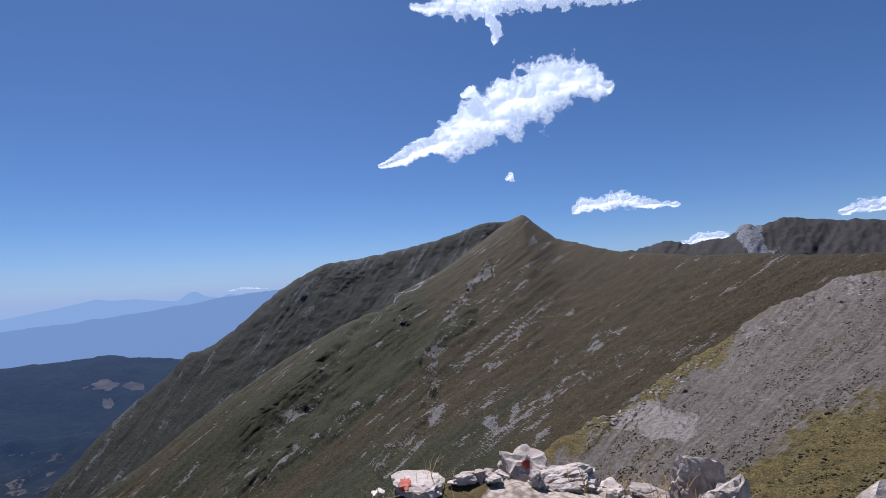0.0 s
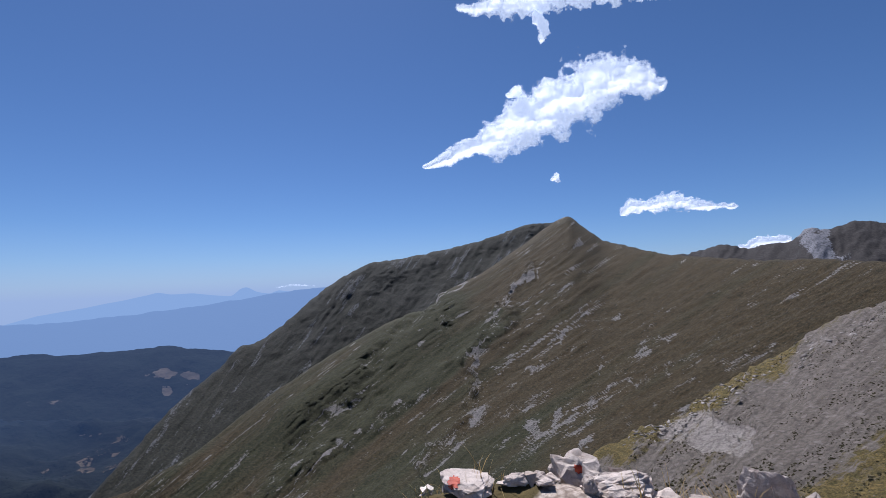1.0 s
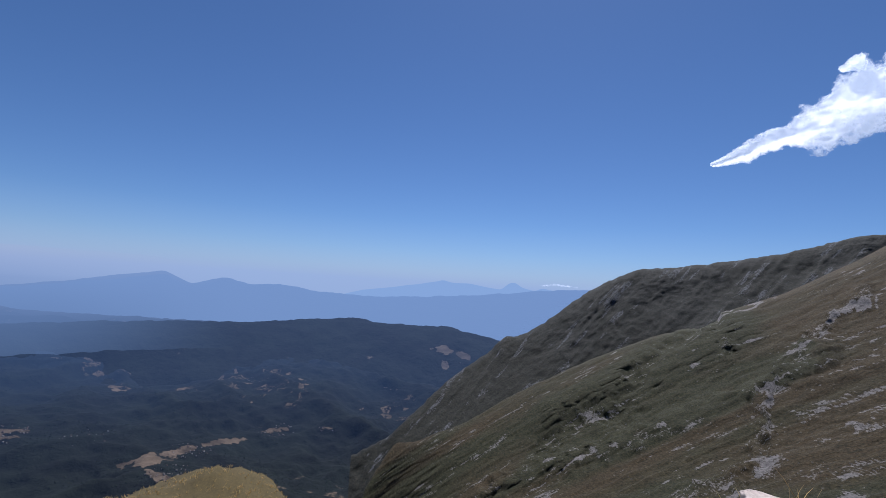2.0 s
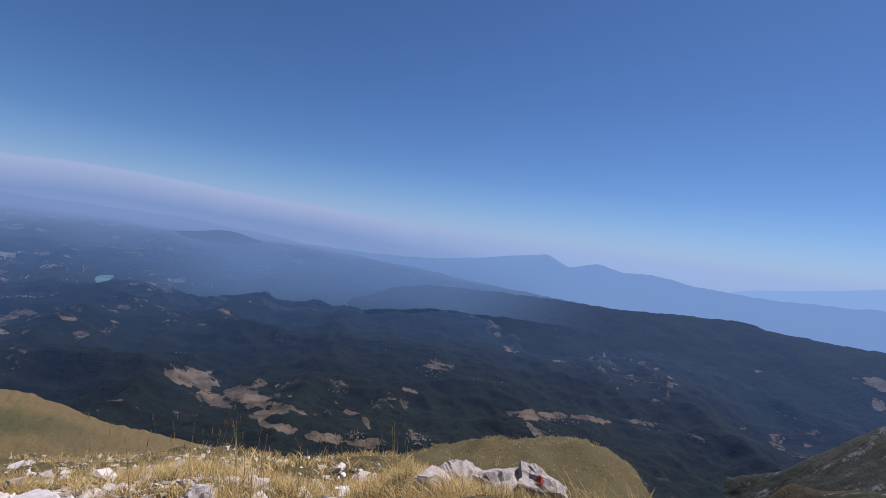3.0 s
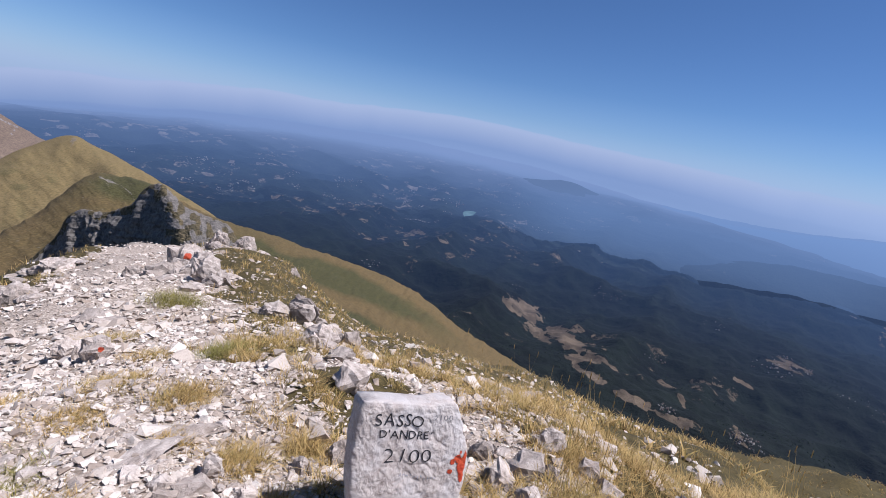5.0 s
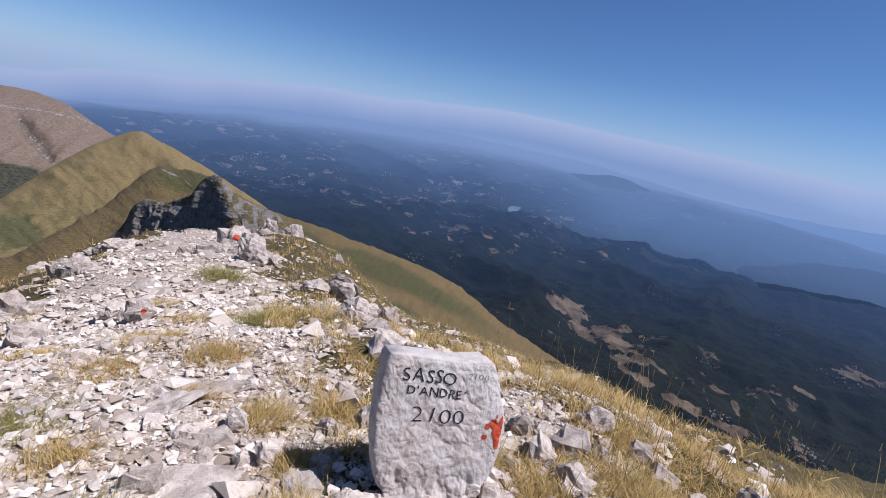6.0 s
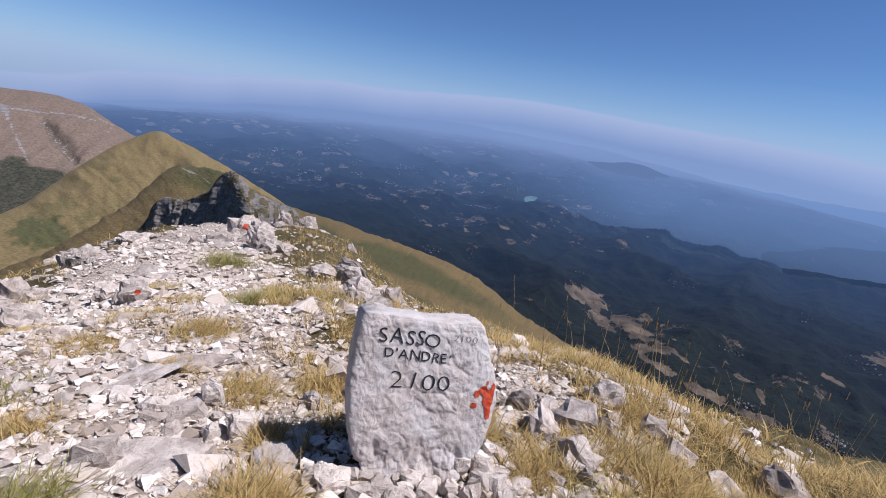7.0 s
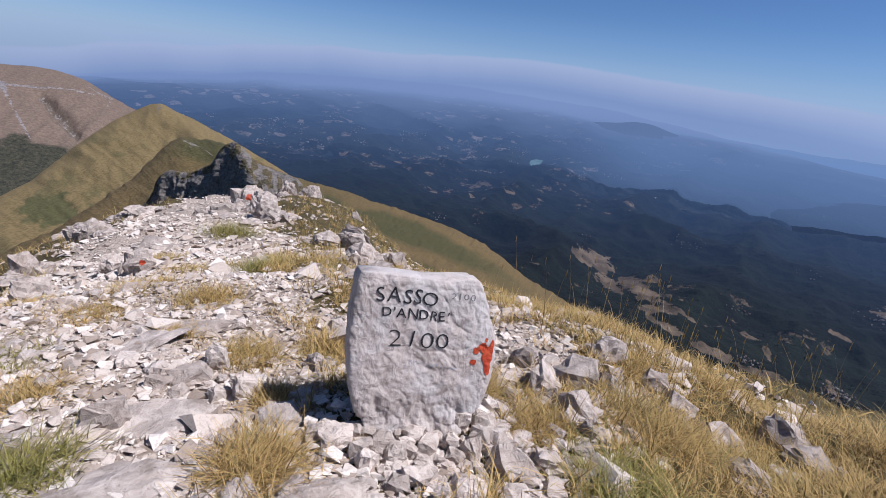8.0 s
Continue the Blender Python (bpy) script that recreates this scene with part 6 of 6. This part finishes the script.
for grid, places, seed, big in ((VALLEY, [(a, e, c, 1.5 * w) for a, e, c, w in VILLAGES], 4, 3.0), (COUNTRY, FAR_VILLAGES, 6, 5.0)):
    pts, az, el = grid
    rng = np.random.default_rng(seed)
    spots = []
    for a0, e0, count, wide in places:
        i, j = np.nonzero(np.hypot(az - a0, 3.0 * (el - e0)) < wide)
        if len(i):
            k = rng.integers(0, len(i), count)
            spots.append(pts[i[k], j[k]] + rng.normal(0, 4, (count, 3)) * (1, 1, 0))
    spots = np.concatenate(spots)
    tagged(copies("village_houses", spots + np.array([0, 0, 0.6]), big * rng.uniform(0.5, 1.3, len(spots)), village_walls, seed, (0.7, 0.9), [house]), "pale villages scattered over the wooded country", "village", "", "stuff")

# stones and tussocks on the far slopes
n = Nodes("tussock_grass", 0.95)
tussock = n.done(n.mix(n.ramp(n.noise(0.8, 3), (0.4, 0.0), (0.6, 1.0)), (0.028, 0.024, 0.009), (0.05, 0.042, 0.018)))
n = Nodes("slope_limestone", 0.9)
geo = n.tree.nodes.new("ShaderNodeNewGeometry")
slope_stone = n.done(n.ramp(geo.outputs["Random Per Island"], (0.0, (0.075, 0.07, 0.066)), (0.6, (0.14, 0.13, 0.122)), (1.0, (0.21, 0.196, 0.185))))
n = Nodes("scree_limestone", 0.9)
geo = n.tree.nodes.new("ShaderNodeNewGeometry")
slab_stone = n.done(n.ramp(geo.outputs["Random Per Island"], (0.0, (0.13, 0.113, 0.098)), (0.6, (0.235, 0.21, 0.187)), (1.0, (0.35, 0.318, 0.29))))
for m, (pts, chance, count, sizes, tall, name, label) in enumerate(STREWN):
    rng = np.random.default_rng(50 + m)
    chance = np.clip(chance, 0, None)[:-12]
    pick = rng.choice(chance.size, count, p=(chance / chance.sum()).reshape(-1))
    i, j = np.unravel_index(pick, chance.shape)
    j = np.minimum(j, pts.shape[1] - 2)
    u, v = rng.uniform(0, 1, (2, count, 1))
    spot = pts[i, j] * (1 - u) * (1 - v) + pts[i + 1, j] * u * (1 - v) + pts[i, j + 1] * (1 - u) * v + pts[i + 1, j + 1] * u * v
    lean = np.cross(pts[i, j + 1] - pts[i, j], pts[i + 1, j] - pts[i, j])
    lean /= np.linalg.norm(lean, axis=-1, keepdims=True)
    lean *= np.where(lean[:, 2:] < 0, -1, 1)
    lean += rng.normal(0, 0.12, lean.shape)
    lean /= np.linalg.norm(lean, axis=-1, keepdims=True)
    size = sizes[0] + (sizes[1] - sizes[0]) * rng.uniform(0, 1, count) ** 2
    tagged(copies(name, spot, size, tussock if "tussock" in name else slab_stone if "scree" in name else slope_stone, 70 + m, tall, chips, lean), label, "tussocks" if "tussock" in name else "rocks", "", "stuff")

# clouds: billowing white masses, far up
n = Nodes("cloud_white", 1.0)
back, blend, soft, clear = n.add("ShaderNodeBsdfTranslucent", Color=(0.9, 0.9, 0.92, 1)), n.add("ShaderNodeMixShader"), n.add("ShaderNodeMixShader"), n.add("ShaderNodeBsdfTransparent")
blend.inputs[0].default_value = 0.45
# a weak glow replaces the sunlight scattered inside the cloud
n.bsdf.inputs["Emission Color"].default_value, n.bsdf.inputs["Emission Strength"].default_value = (0.9, 0.93, 1.0, 1), 0.34
n.link(n.bsdf.outputs[0], blend.inputs[1]).link(back.outputs[0], blend.inputs[2])
thin = n.maths("ADD", n.attr("thick"), n.maths("MULTIPLY", n.maths("SUBTRACT", n.noise(0.03, 6, 0.65), 0.5), 0.9))
n.link(n.ramp(thin, (0.20, 0.0), (0.85, 0.97)), soft.inputs[0]).link(clear.outputs[0], soft.inputs[1]).link(blend.outputs[0], soft.inputs[2])
n.link(soft.outputs[0], n.tree.nodes["Material Output"].inputs[0])
cloud_white = n.done((0.9, 0.9, 0.91))


def cloud(spine, seed, far=3600.0, label="bright white fair-weather cloud", cell=0.11, body_gain=1.5):
    """A cloud along a spine of (bearing, height angle, half height in degrees): a billowing body, thick in the middle, ragged at its rim."""
    spine = np.array(spine, float)
    pad = spine[:, 2].max() * 1.4 + 0.2
    a = np.arange(spine[:, 0].min() - pad, spine[:, 0].max() + pad, cell)
    e = np.arange(spine[:, 1].min() - pad, spine[:, 1].max() + pad, cell)
    az, el = np.meshgrid(a, e)
    dense = np.full(az.shape, -9.0)
    for (a0, e0, h0), (a1, e1, h1) in zip(spine[:-1], spine[1:]):
        dx, dy = a1 - a0, e1 - e0
        t = np.clip(((az - a0) * dx + (el - e0) * dy) / (dx * dx + dy * dy), 0, 1)
        dense = np.maximum(dense, 1 - np.hypot(az - a0 - t * dx, el - e0 - t * dy) / (h0 + t * (h1 - h0)))
    k = 1.1 / max(spine[:, 2].max(), 0.3) ** 0.6
    heap = ridged(az * k * 0.8 + seed, el * k * 0.9, seed, 3, 0.45) - 0.55
    body = dense + 0.5 * fbm(az * k, el * k * 1.2, seed + 0.5, 2, 0.5) + 0.4 * heap + 0.15
    dense = dense + 0.55 * fbm(az * k, el * k * 1.2, seed + 0.5, 6, 0.6) + 0.5 * heap - 0.05
    deep = far * math.radians(spine[:, 2].mean()) * 0.8 * np.sqrt(np.clip(np.minimum(body, dense * 2 + 0.15), 0, None)) * (0.85 + 0.25 * heap)
    inside = dense > 0.0
    a, e = np.radians(az), np.radians(el)
    both = []
    for side in (-1, 1):
        d = far + side * deep
        both.append(np.stack([-d * np.sin(a), d * np.cos(a), d * np.tan(e)], -1))
    rows, cols = az.shape
    keep = inside[:-1, :-1] & inside[1:, :-1] & inside[:-1, 1:] & inside[1:, 1:]
    i, j = np.nonzero(keep)
    quads = np.stack([i * cols + j, i * cols + j + 1, (i + 1) * cols + j + 1, (i + 1) * cols + j], -1)
    quads = np.concatenate([quads, quads[:, ::-1] + rows * cols])
    used, back = np.unique(quads, return_inverse=True)
    verts = np.concatenate([b.reshape(-1, 3) for b in both])[used]
    quads = back.reshape(-1, 4)
    tris = np.concatenate([quads[:, (0, 1, 2)], quads[:, (0, 2, 3)]])
    me = tri_mesh("backdrop_cloud", verts, tris, cloud_white)
    thick = np.concatenate([dense.reshape(-1)] * 2)[used]
    me.attributes.new("thick", "FLOAT", "POINT").data.foreach_set("value", np.clip(0.12 + body_gain * thick, 0, 0.6 * body_gain).astype(np.float32))
    me.polygons.foreach_set("use_smooth", np.ones(len(me.polygons), dtype=bool))
    return tagged(new("backdrop_cloud", me), label, "cloud", "", "structure")


cloud([(11.0, 14.3, 0.3), (8, 15.3, 1.1), (4, 16.6, 1.9), (0, 18.0, 2.9), (-4, 19.5, 3.4), (-8, 21.0, 3.6), (-12, 21.8, 3.2), (-15.0, 21.2, 2.3), (-16.8, 20.6, 0.9)], 1)
cloud([(0.3, 21.8, 0.35), (-0.8, 22.2, 0.7), (-1.4, 21.6, 0.4)], 2, label="small white cloud scrap", cell=0.05)
cloud([(-12.1, 7.4, 0.6), (-13, 8.0, 0.8), (-14.5, 7.6, 0.7), (-17, 8.1, 1.1), (-19.5, 7.3, 0.7), (-22.8, 6.8, 0.4)], 3, cell=0.05)
cloud([(6, 31.2, 0.5), (2, 31.0, 1.0), (-2, 30.6, 1.3), (-7, 31.2, 1.5), (-13, 30.4, 1.3), (-19, 29.4, 1.1), (-22.6, 28.5, 0.4)], 4)
cloud([(-3.8, 29.5, 0.9), (-4.6, 27.9, 0.7), (-4.0, 27.2, 0.4)], 5, label="ragged white cloud wisp")
cloud([(-23.3, 2.6, 0.45), (-25, 3.0, 0.6), (-27.2, 2.9, 0.5)], 6, cell=0.05)
cloud([(-36.6, 4.1, 0.35), (-38, 4.5, 0.7), (-42, 4.4, 0.8)], 7, cell=0.05)
cloud([(-4.3, 11.8, 0.25), (-4.8, 12.1, 0.45), (-5.0, 11.6, 0.35)], 8, label="small white cloud scrap", cell=0.05)
cloud([(28.8, 0.5, 0.08), (27, 0.7, 0.18), (24.5, 0.5, 0.08)], 9, 4600.0, "faint low cloud on the horizon", 0.05, 0.55)
